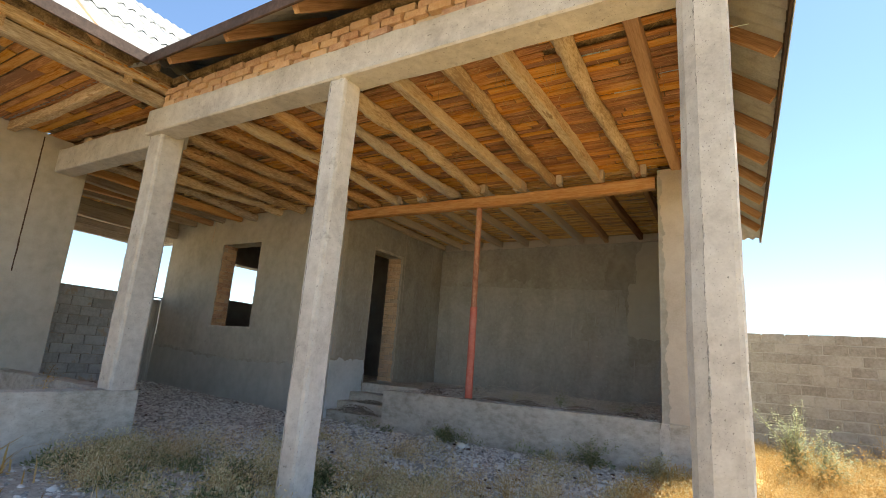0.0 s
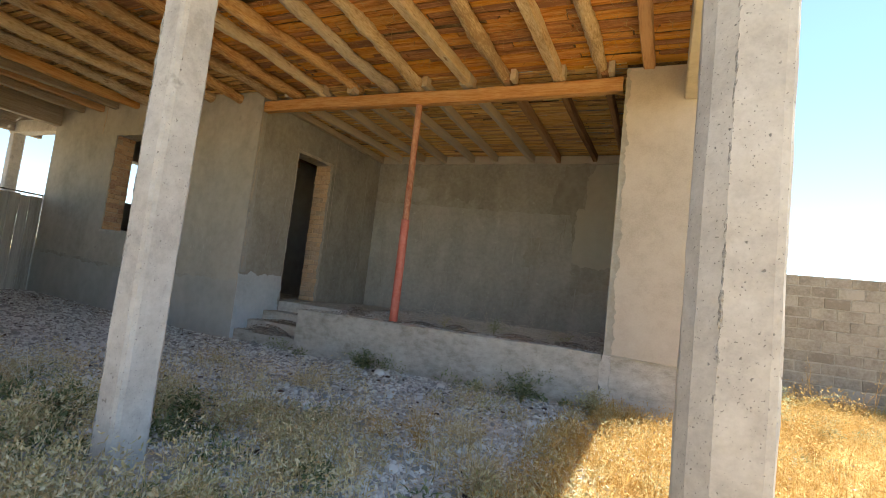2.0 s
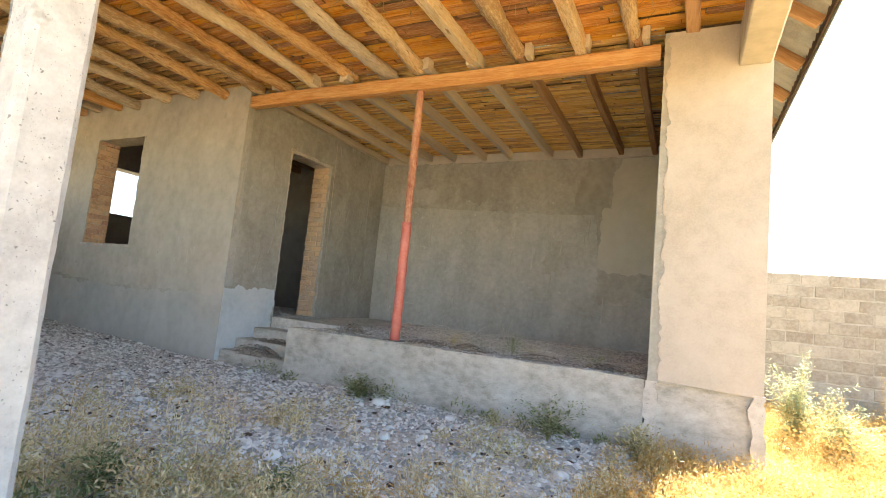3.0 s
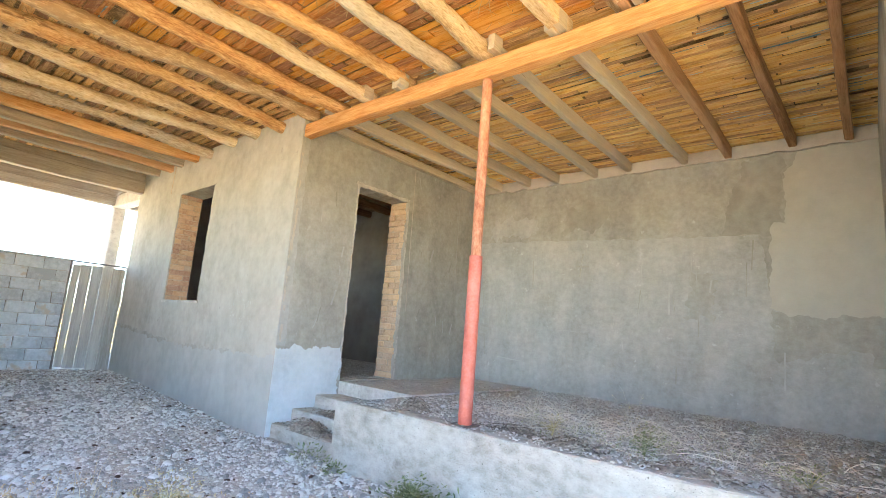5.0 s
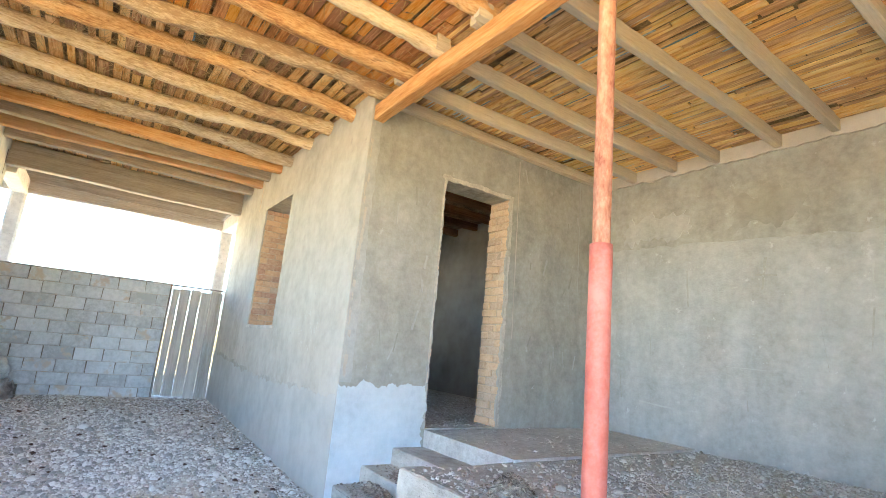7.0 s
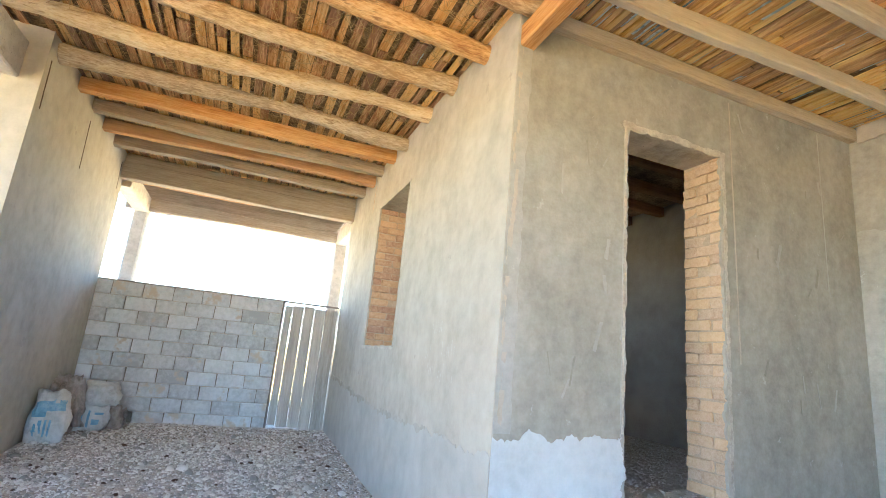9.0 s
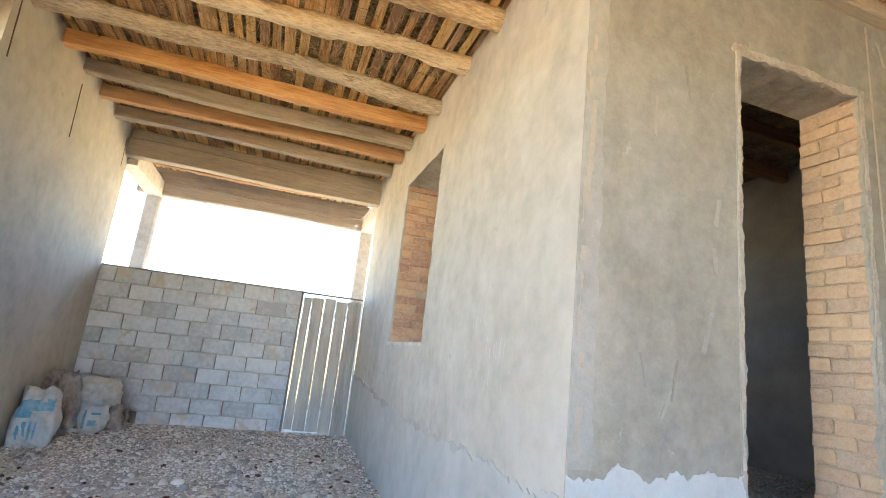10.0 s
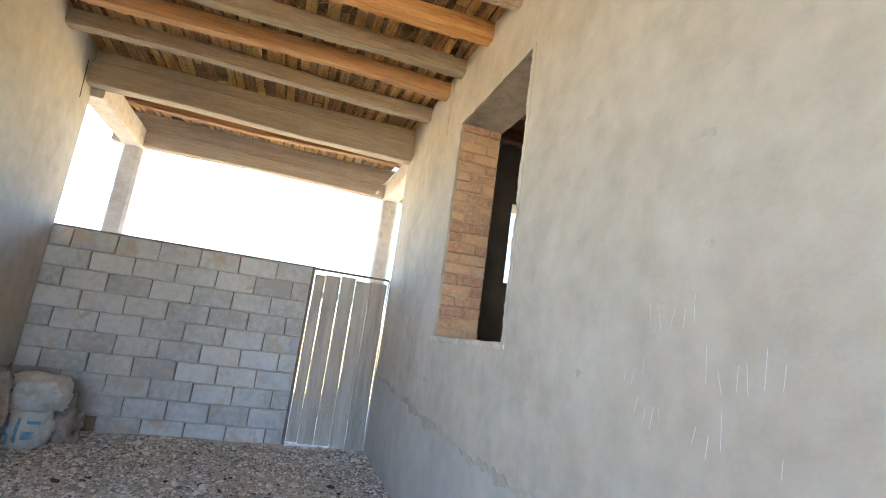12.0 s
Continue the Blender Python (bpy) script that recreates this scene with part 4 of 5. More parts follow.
for outline, s, skip in (([(x0 - 0.012, z0), (x0 + 0.03, z0), (x0 + 0.03, z1), (x0 - 0.012, z1)], 1, (0, 2, 3)), ([(x1 - 0.03, z0), (x1 + 0.012, z0), (x1 + 0.012, z1), (x1 - 0.03, z1)], 2, (0, 1, 2)),
                         ([(x0 - 0.012, z1 - 0.015), (x1 + 0.012, z1 - 0.015), (x1 + 0.012, z1 + 0.012), (x0 - 0.012, z1 + 0.012)], 3, (1, 2, 3)), ([(x0 - 0.012, z0 - 0.014), (x1 + 0.012, z0 - 0.014), (x1 + 0.02, z0 + 0.012), (x0 - 0.02, z0 + 0.012)], 4, (1, 3))):
    coat("plaster_lip", outline, on_y(Y_HOUSE + T - (0.007 if s > 2 else 0.004)), T, M_SAND, "broken plaster edge of the window opening", 0.022, 0.018 if s < 3 else 0.008, s + 10, skip)
for k, (outline, skip) in enumerate(((([(y1 - 0.012, d0), (y1 + 0.018, d0), (y1 + 0.022, d1 + 0.02), (y1 - 0.012, d1 + 0.02)]), (0, 2)), ([(y0 + 0.012, d0 + 0.45), (y0 + 0.012, d1), (y0 - 0.010, d1), (y0 - 0.006, d0 + 0.45)], (1, 3)),
                                     ([(y0 - 0.03, d1 - 0.02), (y1 + 0.02, d1 - 0.018), (y1 + 0.02, d1 + 0.026), (y0 - 0.03, d1 + 0.03)], ()))):
    coat("plaster_crust", outline, on_x(X_DOOR + 0.001), (0.008, 0.0085, 0.012)[k], M_CRUST, "crumbled pale plaster rim of the doorway", 0.012, (0.015, 0.010, 0.020)[k], 70 + k, skip)
coat("plaster_crust", [(x0 - 0.02, z0 - 0.03), (x1 + 0.02, z0 - 0.02), (x1 + 0.02, z0 + 0.004), (x0 - 0.02, z0 + 0.004)], on_y(Y_HOUSE - 0.001), 0.011, M_CRUST, "crumbled pale plaster rim of the window", 0.014, 0.010, 75, (1, 3))
# lintels and mortar beds
structure("lintel_door", boxes((X_DOOR - 0.376, X_DOOR - 0.024, y0, y1, d1 - 0.006, d1 + 0.03)), M_PLINTH, "board-marked concrete lintel over the doorway", "lintel")
structure("lintel_window", boxes((x0, x1, Y_HOUSE + 0.024, Y_HOUSE + 0.376, z1 - 0.006, z1 + 0.03)), M_PLINTH, "board-marked concrete lintel over the window", "lintel")
structure("mortar_bed", boxes((X_DOOR - 0.375, X_DOOR - 0.022, y1 - 0.012, y1 - 0.001, d0, d1 - 0.006), (X_DOOR - 0.375, X_DOOR - 0.022, y0 + 0.001, y0 + 0.012, d0, d1 - 0.006),
                              (x0 + 0.001, x0 + 0.012, Y_HOUSE + 0.022, Y_HOUSE + 0.375, z0 + 0.001, z1 - 0.006), (x1 - 0.012, x1 - 0.001, Y_HOUSE + 0.022, Y_HOUSE + 0.375, z0 + 0.001, z1 - 0.006)),
          M_MORTAR, "mortar between the jamb bricks", "mortar")
structure("window_sill", boxes((x0 + 0.02, x1 - 0.02, Y_HOUSE + 0.022, Y_HOUSE + 0.376, z0 - 0.02, z0 + 0.004)), M_MORTAR, "rough mortar sill of the window opening", "sill")


def groove(name, pts, place, w, material, label, seed):
    a, b = Vector(pts[0]), Vector(pts[1])
    n = Vector((-(b - a).y, (b - a).x)).normalized() * w / 2
    return coat(name, [a - n, b - n, b + n, a + n], place, 0.004, material, label, 0.05, w * 0.35, seed)


# Dark strips laid on the plaster; their colour stands for the grooves' shade.
for xa, za, xb, zb in ((-10.17, 4.0, -10.21, 3.43), (-11.82, 4.07, -11.85, 3.67), (-8.84, 4.02, -8.87, 3.55)):
    groove("wall_groove", ((xa, za), (xb, zb)), lambda u, v, d: (u, Y_PASS + d, v), 0.012, M_FASCIA, "cable groove in the plaster, its shade drawn as a dark strip", xa)
groove("wall_groove", ((2.85, 4.22), (2.87, 2.2)), on_x(X_WING), 0.016, M_FASCIA, "cable groove in the wing's plaster, its shade drawn as a dark strip", 2)
# This strip stands for the shadow of a shallow groove.
groove("wall_groove", ((-10.44, 4.2), (-10.48, 3.66)), on_y(Y_HOUSE), 0.018, M_MORTAR, "strip standing for the shadow in a shallow cable groove", 3)
groove("wall_groove", ((9.045, 4.09), (9.085, 1.88)), on_x(X_DOOR), 0.011, M_SKIM, "pale filled cable groove beside the doorway", 4)
groove("wall_groove", ((10.2, 4.1), (10.21, 2.6)), on_x(X_DOOR), 0.007, M_BASE, "pale filled cable groove in the corner", 5)
# chalk strokes scratched on the house wall
bm = bmesh.new()
rng = random.Random(3)
for cx, cz, n, h in ((-7.46, 1.90, 5, 0.10), (-7.63, 1.72, 3, 0.07), (-7.20, 1.73, 6, 0.11), (-7.55, 1.59, 4, 0.07), (-7.31, 1.55, 3, 0.10), (-7.08, 1.56, 1, 0.09)):
    for i in range(n):
        u, v = cx + (i - n / 2) * 0.045 + rng.uniform(-0.01, 0.01), cz + rng.uniform(-0.02, 0.02)
        du, dv = rng.uniform(-0.02, 0.02), rng.uniform(0.5, 1) * h
        q = [bm.verts.new((u + a, Y_HOUSE - 0.0025, v + b)) for a, b in ((0, 0), (0.0022, 0), (du + 0.0022, dv), (du, dv))]
        bm.faces.new(q)
tagged(link("chalk_marks", bm, M_PALE), "faint chalk strokes scratched on the plaster", "chalk marks", kind="stuff")
# joists of the dark room
for i in range(7):
    timber("joist", "bar", 0.10, 0.14, 3.75, along_y(-11.2 + 0.66 * i, YB, 4.19), M_SHADEWOOD, "brown joist over the empty room, toned dark for shade", 80 + i)

# ---- gravel, rubble ----
def ico():
    bm = bmesh.new()
    bmesh.ops.create_icosphere(bm, subdivisions=1, radius=1.0)
    v = np.array([x.co[:] for x in bm.verts])
    bm.verts.index_update()
    f = np.array([[x.index for x in q.verts] for q in bm.faces])
    bm.free()
    return v, f


ICO_V, ICO_F = ico()


def stones(name, pts, sizes, material, seed, label, category, flat=0.6, rounded=True):
    r = np.random.RandomState(seed)
    n = len(pts)
    scale = sizes[:, None] * np.stack([r.uniform(0.8, 1.5, n), r.uniform(0.7, 1.1, n), r.uniform(0.4, 0.8, n) * flat / 0.6], 1)
    a, b = r.uniform(0, 6.28, n), r.normal(0, 0.25, n)
    v = ICO_V[None] * (1 + r.uniform(-0.16, 0.16, (n, 12, 1))) * scale[:, None]
    ca, sa_, cb, sb = np.cos(a)[:, None], np.sin(a)[:, None], np.cos(b)[:, None], np.sin(b)[:, None]
    x, y, z = v[..., 0], v[..., 1], v[..., 2]
    x, z = x * cb + z * sb, z * cb - x * sb
    v = np.stack([x * ca - y * sa_, x * sa_ + y * ca, z], -1) + np.array(pts)[:, None]
    f = ICO_F[None] + (np.arange(n) * 12)[:, None, None]
    me = bpy.data.meshes.new(name)
    me.from_pydata(v.reshape(-1, 3).tolist(), [], f.reshape(-1, 3).tolist())
    if rounded:
        me.polygons.foreach_set("use_smooth", [True] * len(me.polygons))
    me.materials.append(material)
    return tagged(new(name, me), label, category, kind="stuff")


def scatter(n, xa, xb, ya, yb, r, keep=lambda x, y: True, height=ground_z):
    out = []
    while len(out) < n:
        x, y = r.uniform(xa, xb), r.uniform(ya, yb)
        if keep(x, y):
            out.append((x, y, height(x, y)))
    return out


def open_yard(x, y):
    return not (x < -5.55 and y < 3.25) and not (x < X_DOOR + 0.02 and y > Y_HOUSE - 0.02) and not (x > -6.45 and x < -5.05 and y > 6.98) and not (x >= -5.1 and y > 6.88 and x < 0.05) and not (x < X_WING and y < Y_PASS + 0.02)


r = np.random.RandomState(4)
pts = scatter(54000, -12.0, 0.3, 3.2, 7.0, r, lambda x, y: open_yard(x, y) and r.rand() < (0.40 + 0.60 * (1 - smoothstep(-1.1, -0.4, x)) if x < -0.75 else 0.12) and r.rand() < 0.40 + 0.60 * smoothstep(-0.25, 0.25, noise.noise(Vector((x * 0.8, y * 0.8, 9)))))
stones("gravel", pts, np.clip(np.exp(r.normal(-4.50, 0.48, len(pts)) - 0.22 * np.clip((-8.0 - np.array(pts)[:, 0]) / 2, 0, 1)), 0.006, 0.050), M_STONE, 6, "loose pale grey river gravel covering the yard", "gravel", 0.85, False)
pts = scatter(5200, -6.0, 3.0, 0.8, 3.3, r, open_yard) + scatter(260, 0.0, 1.6, 3.3, 8.0, r)
stones("gravel", pts, np.clip(np.exp(r.normal(-4.2, 0.45, len(pts))), 0.008, 0.05), M_STONE, 7, "scattered gravel among the dry weeds", "gravel")
pts = scatter(330, -10.5, -0.6, 3.6, 6.9, r, open_yard)
stones("gravel", pts, np.clip(np.exp(r.normal(-3.35, 0.3, len(pts))), 0.025, 0.075), M_STONE, 16, "larger flat river stones among the gravel", "gravel", 0.6)
pts = scatter(7500, -11.9, -5.6, 3.6, 6.95, r, lambda x, y: open_yard(x, y) and r.rand() < max(0.0, (y - 6.25) * 1.5) + 0.7 * smoothstep(-10.3, -11.6, x) + 0.03)
stones("brown_crumbs", pts, np.clip(np.exp(r.normal(-4.7, 0.4, len(pts))), 0.004, 0.025), M_DEBRIS, 17, "brown crumbs of earth along the wall foot", "crumbs")
pts = scatter(300, -11.0, -0.6, 3.5, 6.7, r, open_yard)
stones("dark_pebbles", pts, r.uniform(0.014, 0.036, len(pts)), M_FASCIA, 8, "small dark lumps lying among the gravel", "pebbles")
fill_z = lambda x, y: 0.852 + 0.05 * max(0.0, noise.noise(Vector((x * 1.3, y * 1.3, 4))))
pts = scatter(12000, -5.05, X_EAST, 7.14, Y_BACK, r, lambda x, y: r.rand() < 1.0 if x > -4.6 else r.rand() < 0.4, fill_z)
stones("rubble", pts, np.clip(np.exp(r.normal(-4.85, 0.5, len(pts))), 0.005, 0.045), M_RUBBLE, 9, "brownish rubble and clods on the porch", "rubble", 0.7)
pts = scatter(650, -6.42, -5.0, 7.98, Y_BACK, r, lambda x, y: noise.noise(Vector((x * 2.5, y * 2.5, 31))) > -0.1, height=lambda x, y: Z_FLOOR) + scatter(6000, -10.5, -6.5, 7.5, 11.0, r, lambda x, y: x < -6.83 or DOOR[0] + 0.04 < y < DOOR[1] - 0.04, height=lambda x, y: 0.865 if x < -6.81 else 0.887)
stones("rubble", pts, np.clip(np.exp(r.normal(-4.9, 0.4, len(pts))), 0.004, 0.03), M_RUBBLE, 10, "crumbs of rubble on the landing and room floor", "rubble")
pts = [(x, y, Z_FLOOR + 0.0) for x, y in zip(r.uniform(-5.05, -0.9, 700), r.uniform(6.94, 7.2, 700))]
stones("crumbs", pts, np.clip(np.exp(r.normal(-4.7, 0.4, len(pts))), 0.005, 0.02), M_RUBBLE, 12, "crumbled concrete along the porch edge", "crumbs")
# single larger stones
for i, (x, y, s) in enumerate(((-3.42, 6.52, 0.075), (-3.0, 4.6, 0.06), (-2.2, 4.5, 0.055), (-1.9, 4.75, 0.05), (-4.55, 3.75, 0.085), (-4.2, 3.6, 0.07), (-1.3, 5.6, 0.06), (-2.6, 6.55, 0.05), (-4.3, 5.6, 0.05), (-5.2, 4.4, 0.06), (-1.0, 6.45, 0.06))):
    bm = bmesh.new()
    bmesh.ops.create_icosphere(bm, subdivisions=2, radius=s)
    for v in bm.verts:
        v.co *= 1 + 0.3 * noise.noise(v.co * 9 + Vector((i * 3, 0, 0)))
        v.co.z *= 0.65
    tagged(link("stone", bm, M_STONE, smooth=True), "rounded pale river stone on the gravel", "stone", "large stones").matrix_world = pose(x, y, ground_z(x, y) + s * 0.3, 0, 0, i * 57)


# heaps of leaf litter
def heap(x, y, z, w, d, h, seed):
    q = np.random.RandomState(seed)
    bm = bmesh.new()
    bmesh.ops.create_grid(bm, x_segments=14, y_segments=10, size=0.5)
    for v in bm.verts:
        k = max(0.0, 1 - (v.co.x ** 2 + v.co.y ** 2) * 4)
        v.co = Vector((v.co.x * w, v.co.y * d, h * k * (0.7 + 0.6 * noise.noise(Vector((v.co.x * 6, v.co.y * 6, seed)))) - 0.012))
    for i in range(420):
        a, b = np.clip(q.normal(0, 0.3, 2), -0.62, 0.62)
        k = max(0.0, 1 - (a * a + b * b) * 4)
        c, s, t = Vector((a * w, b * d, max(0.0, h * k * 0.95 - 0.004) + q.uniform(0.002, 0.014))), q.uniform(0.007, 0.020), q.uniform(0, 6.28)
        e, f = Vector((math.cos(t), math.sin(t), q.uniform(-0.6, 0.6))) * s, Vector((-math.sin(t), math.cos(t), q.uniform(-0.6, 0.6))) * s * 0.6
        bm.faces.new([bm.verts.new(c + p) for p in (-e, f, e, -f)])
    tagged(link("leaf_litter", bm, M_DEBRIS), "small heap of brown dry leaf litter", "leaf litter", "leaf heaps", kind="stuff").matrix_world = pose(x, y, z)


for i, h in enumerate(((-5.85, 7.17, 0.41, 0.95, 0.27, 0.13), (-5.75, 7.46, 0.56, 0.95, 0.27, 0.05), (-4.32, 7.22, 0.87, 0.34, 0.26, 0.12), (-2.7, 7.12, 0.87, 0.4, 0.22, 0.07), (-1.9, 7.1, 0.87, 0.6, 0.24, 0.06), (-3.3, 7.3, 0.86, 0.5, 0.3, 0.04), (-1.25, 7.15, 0.87, 0.5, 0.3, 0.05))):
    heap(*h, i)

# ---- plants ----
def blades(name, pts, n, hmin, hmax, spread_, lean, width, material, seed, label, category):
    """Tufts of bent blades at the given places."""
    q = np.random.RandomState(seed)
    c = np.repeat(np.array(pts), n, 0)
    m = len(c)
    a, rad = q.uniform(0, 6.28, m), np.abs(q.normal(0, spread_, m))
    base = c + np.stack([np.cos(a) * rad, np.sin(a) * rad, np.full(m, -0.01)], 1)
    h = q.uniform(hmin, hmax, m) * (0.75 + 0.5 * np.repeat(q.rand(len(pts)), n))
    b, ln = q.uniform(0, 6.28, m), np.abs(q.normal(0, lean, m)) * h
    d = np.stack([np.cos(b), np.sin(b), np.zeros(m)], 1)
    w = np.stack([-np.sin(b), np.cos(b), np.zeros(m)], 1) * (width * q.uniform(0.6, 1.4, m))[:, None]
    up = np.array([0, 0, 1.0])
    mid = base + d * (ln * 0.35)[:, None] + up * (h * 0.6)[:, None]
    tip = base + d * ln[:, None] + up * (h * q.uniform(0.75, 1.0, m))[:, None]
    v = np.stack([base - w, base + w, mid + w * 0.9, mid - w * 0.9, tip], 1).reshape(-1, 3)
    k = np.arange(m) * 5
    f = [t for i in k.tolist() for t in ((i, i + 1, i + 2, i + 3), (i + 3, i + 2, i + 4))]
    me = bpy.data.meshes.new(name)
    me.from_pydata(v.tolist(), [], f)
    me.materials.append(material)
    return tagged(new(name, me), label, category, kind="stuff")


def patchy(f, thr, z):
    return lambda x, y: open_yard(x, y) and not (-0.3 < x < 0.1 and 2.7 < y < 3.2) and noise.noise(Vector((x * f, y * f, z))) > thr


def fluff(name, pts, n, size, height, leaf, material, seed, label, category):
    """Low bushy mounds of many small leaves at random turns."""
    q = np.random.RandomState(seed)
    k = np.repeat(np.arange(len(pts)), n)
    m = len(k)
    sc = (0.55 + 0.9 * q.rand(len(pts)))[k]
    d = q.normal(0, 1, (m, 3))
    d /= np.linalg.norm(d, axis=1)[:, None]
    d[:, 2] = np.abs(d[:, 2])
    rad = q.uniform(0.25, 1.0, m) ** 0.6
    c = np.array(pts)[k] + d * np.array([size, size, height]) * (sc * rad)[:, None]
    e, g = q.normal(0, 1, (m, 3)), q.normal(0, 1, (m, 3))
    e += d * 1.2
    e /= np.linalg.norm(e, axis=1)[:, None]
    g = np.cross(e, g)
    g /= np.linalg.norm(g, axis=1)[:, None]
    e *= (leaf * q.uniform(0.5, 1.5, m))[:, None]
    g *= (leaf * 0.15 * q.uniform(0.6, 1.4, m))[:, None]
    v = np.stack([c, c + e * 0.55 + g, c + e, c + e * 0.5 - g], 1).reshape(-1, 3)
    me = bpy.data.meshes.new(name)
    me.from_pydata(v.tolist(), [], (np.arange(m)[:, None] * 4 + np.arange(4)).tolist())
    me.materials.append(material)
    return tagged(new(name, me), label, category, kind="stuff")


r = np.random.RandomState(21)
off_house = lambda x, y: not (x < 0.12 and y > 6.8) and open_yard(x, y) and not (-0.85 < x < 0.5 and 4.0 < y < 6.3 and noise.noise(Vector((x * 2.2, y * 2.2, 3))) > 0.47)
pts = scatter(2600, -0.85, 6.5, 3.4, 12.4, r, off_house)
fluff("dry_weeds", pts, 110, 0.14, 0.15, 0.024, M_HAY, 31, "golden sun-dried bushy weeds covering the plot", "dry weeds")
pts = scatter(1500, -0.85, 6.5, 3.4, 12.4, r, off_house)
blades("dry_grass", pts, 12, 0.07, 0.24, 0.09, 0.9, 0.0035, M_HAY, 1, "golden dry stalks over the plot", "dry grass")
pts = scatter(330, -1.05, 0.6, 3.5, 6.75, r, lambda x, y: off_house(x, y) and noise.noise(Vector((x * 1.7, y * 1.7, 23))) > -0.28)
fluff("dry_weeds", pts, 110, 0.13, 0.20, 0.026, M_HAY, 41, "golden dry weeds crowding beside the pier", "dry weeds")
fluff("faded_weeds", pts[::3], 90, 0.12, 0.22, 0.026, M_OLIVE, 42, "fading olive weeds beside the pier", "weeds")
pts = scatter(420, 0.2, 6.5, 5.0, 12.4, r, lambda x, y: noise.noise(Vector((x * 0.6, y * 0.6, 5))) > 0.05)
fluff("dry_weeds", pts, 170, 0.16, 0.42, 0.024, M_HAY, 32, "taller dry bushes among the golden weeds", "dry weeds")
pts = [(x, y, ground_z(x, y)) for x, y in ((0.7, 8.1), (0.95, 8.4), (1.15, 8.0), (1.4, 8.3), (1.35, 8.9), (1.65, 8.7), (0.8, 8.8), (1.1, 9.3), (1.9, 9.1))]
fluff("dry_weeds", pts, 900, 0.30, 0.62, 0.034, M_HAY, 44, "high golden bushes before the boundary wall", "dry weeds")
pts = scatter(130, 0.2, 6.5, 5.0, 12.4, r, lambda x, y: noise.noise(Vector((x * 0.7, y * 0.7, 15))) > 0.1)
fluff("pale_weeds", pts, 140, 0.16, 0.2, 0.024, M_PALEGREEN, 33, "pale green weeds among the golden ones", "weeds")
pts = scatter(1400, -7.0, 9.0, -9.0, 2.0, r, open_yard) + scatter(500, 6.5, 20.0, -8.0, 12.0, r)
blades("dry_grass", pts, 10, 0.08, 0.28, 0.15, 0.8, 0.007, M_HAY, 3, "dry grass on the open plot", "dry grass")
near = scatter(270, -5.5, -0.2, 2.2, 4.2, r, patchy(1.1, -0.05, 7)) + scatter(34, -5.0, -0.9, 4.2, 6.2, r, patchy(1.3, 0.15, 7))
fluff("dry_weeds", near[::2], 110, 0.16, 0.22, 0.036, M_TAWNY, 43, "tawny withered weeds along the veranda edge", "dry weeds")
fluff("faded_weeds", near[1::2], 110, 0.15, 0.20, 0.034, M_OLIVE, 34, "fading olive weeds along the veranda edge", "weeds")
blades("grass", near[::2], 10, 0.05, 0.2, 0.07, 0.8, 0.0022, M_PALESTRAW, 4, "bleached grass along the veranda edge", "grass")
near = scatter(210, -5.5, -0.2, 2.2, 4.1, r, patchy(1.2, -0.02, 17)) + scatter(34, -4.5, -0.9, 4.3, 5.8, r, patchy(1.5, 0.15, 27))
fluff("dry_weeds", near, 90, 0.13, 0.24, 0.032, M_PALESTRAW, 35, "bleached dry weeds between the stones", "dry weeds")
blades("dry_grass", near[::2], 8, 0.08, 0.32, 0.06, 0.6, 0.0020, M_PALESTRAW, 5, "bleached dry stalks between the stones", "dry grass")
pts = scatter(150, -5.6, -0.7, 2.2, 5.2, r, patchy(0.9, -0.05, 41))
blades("dry_grass", pts, 6, 0.06, 0.30, 0.07, 0.7, 0.0020, M_PALESTRAW, 6, "sparse bleached stalks standing in the gravel", "dry grass")
pts = scatter(150, -5.6, -0.7, 2.4, 6.0, r, patchy(0.9, -0.05, 41))
fluff("dry_weeds", pts, 26, 0.10, 0.20, 0.02, M_HAY, 37, "thin golden seed tufts in the gravel", "dry weeds")
pts = scatter(60, -5.5, -3.0, 2.3, 3.6, r, open_yard) + scatter(20, -3.0, -0.6, 2.3, 3.6, r, open_yard) + [(x, 6.80, ground_z(x, 6.8)) for x in (-5.3, -4.9, -3.9, -3.6, -3.4, -2.6, -2.3, -1.9, -1.7, -1.5, -1.2, -0.9)]
fluff("green_weeds", pts, 110, 0.14, 0.13, 0.042, M_LEAF, 36, "low green weeds in the shade of the veranda", "weeds")


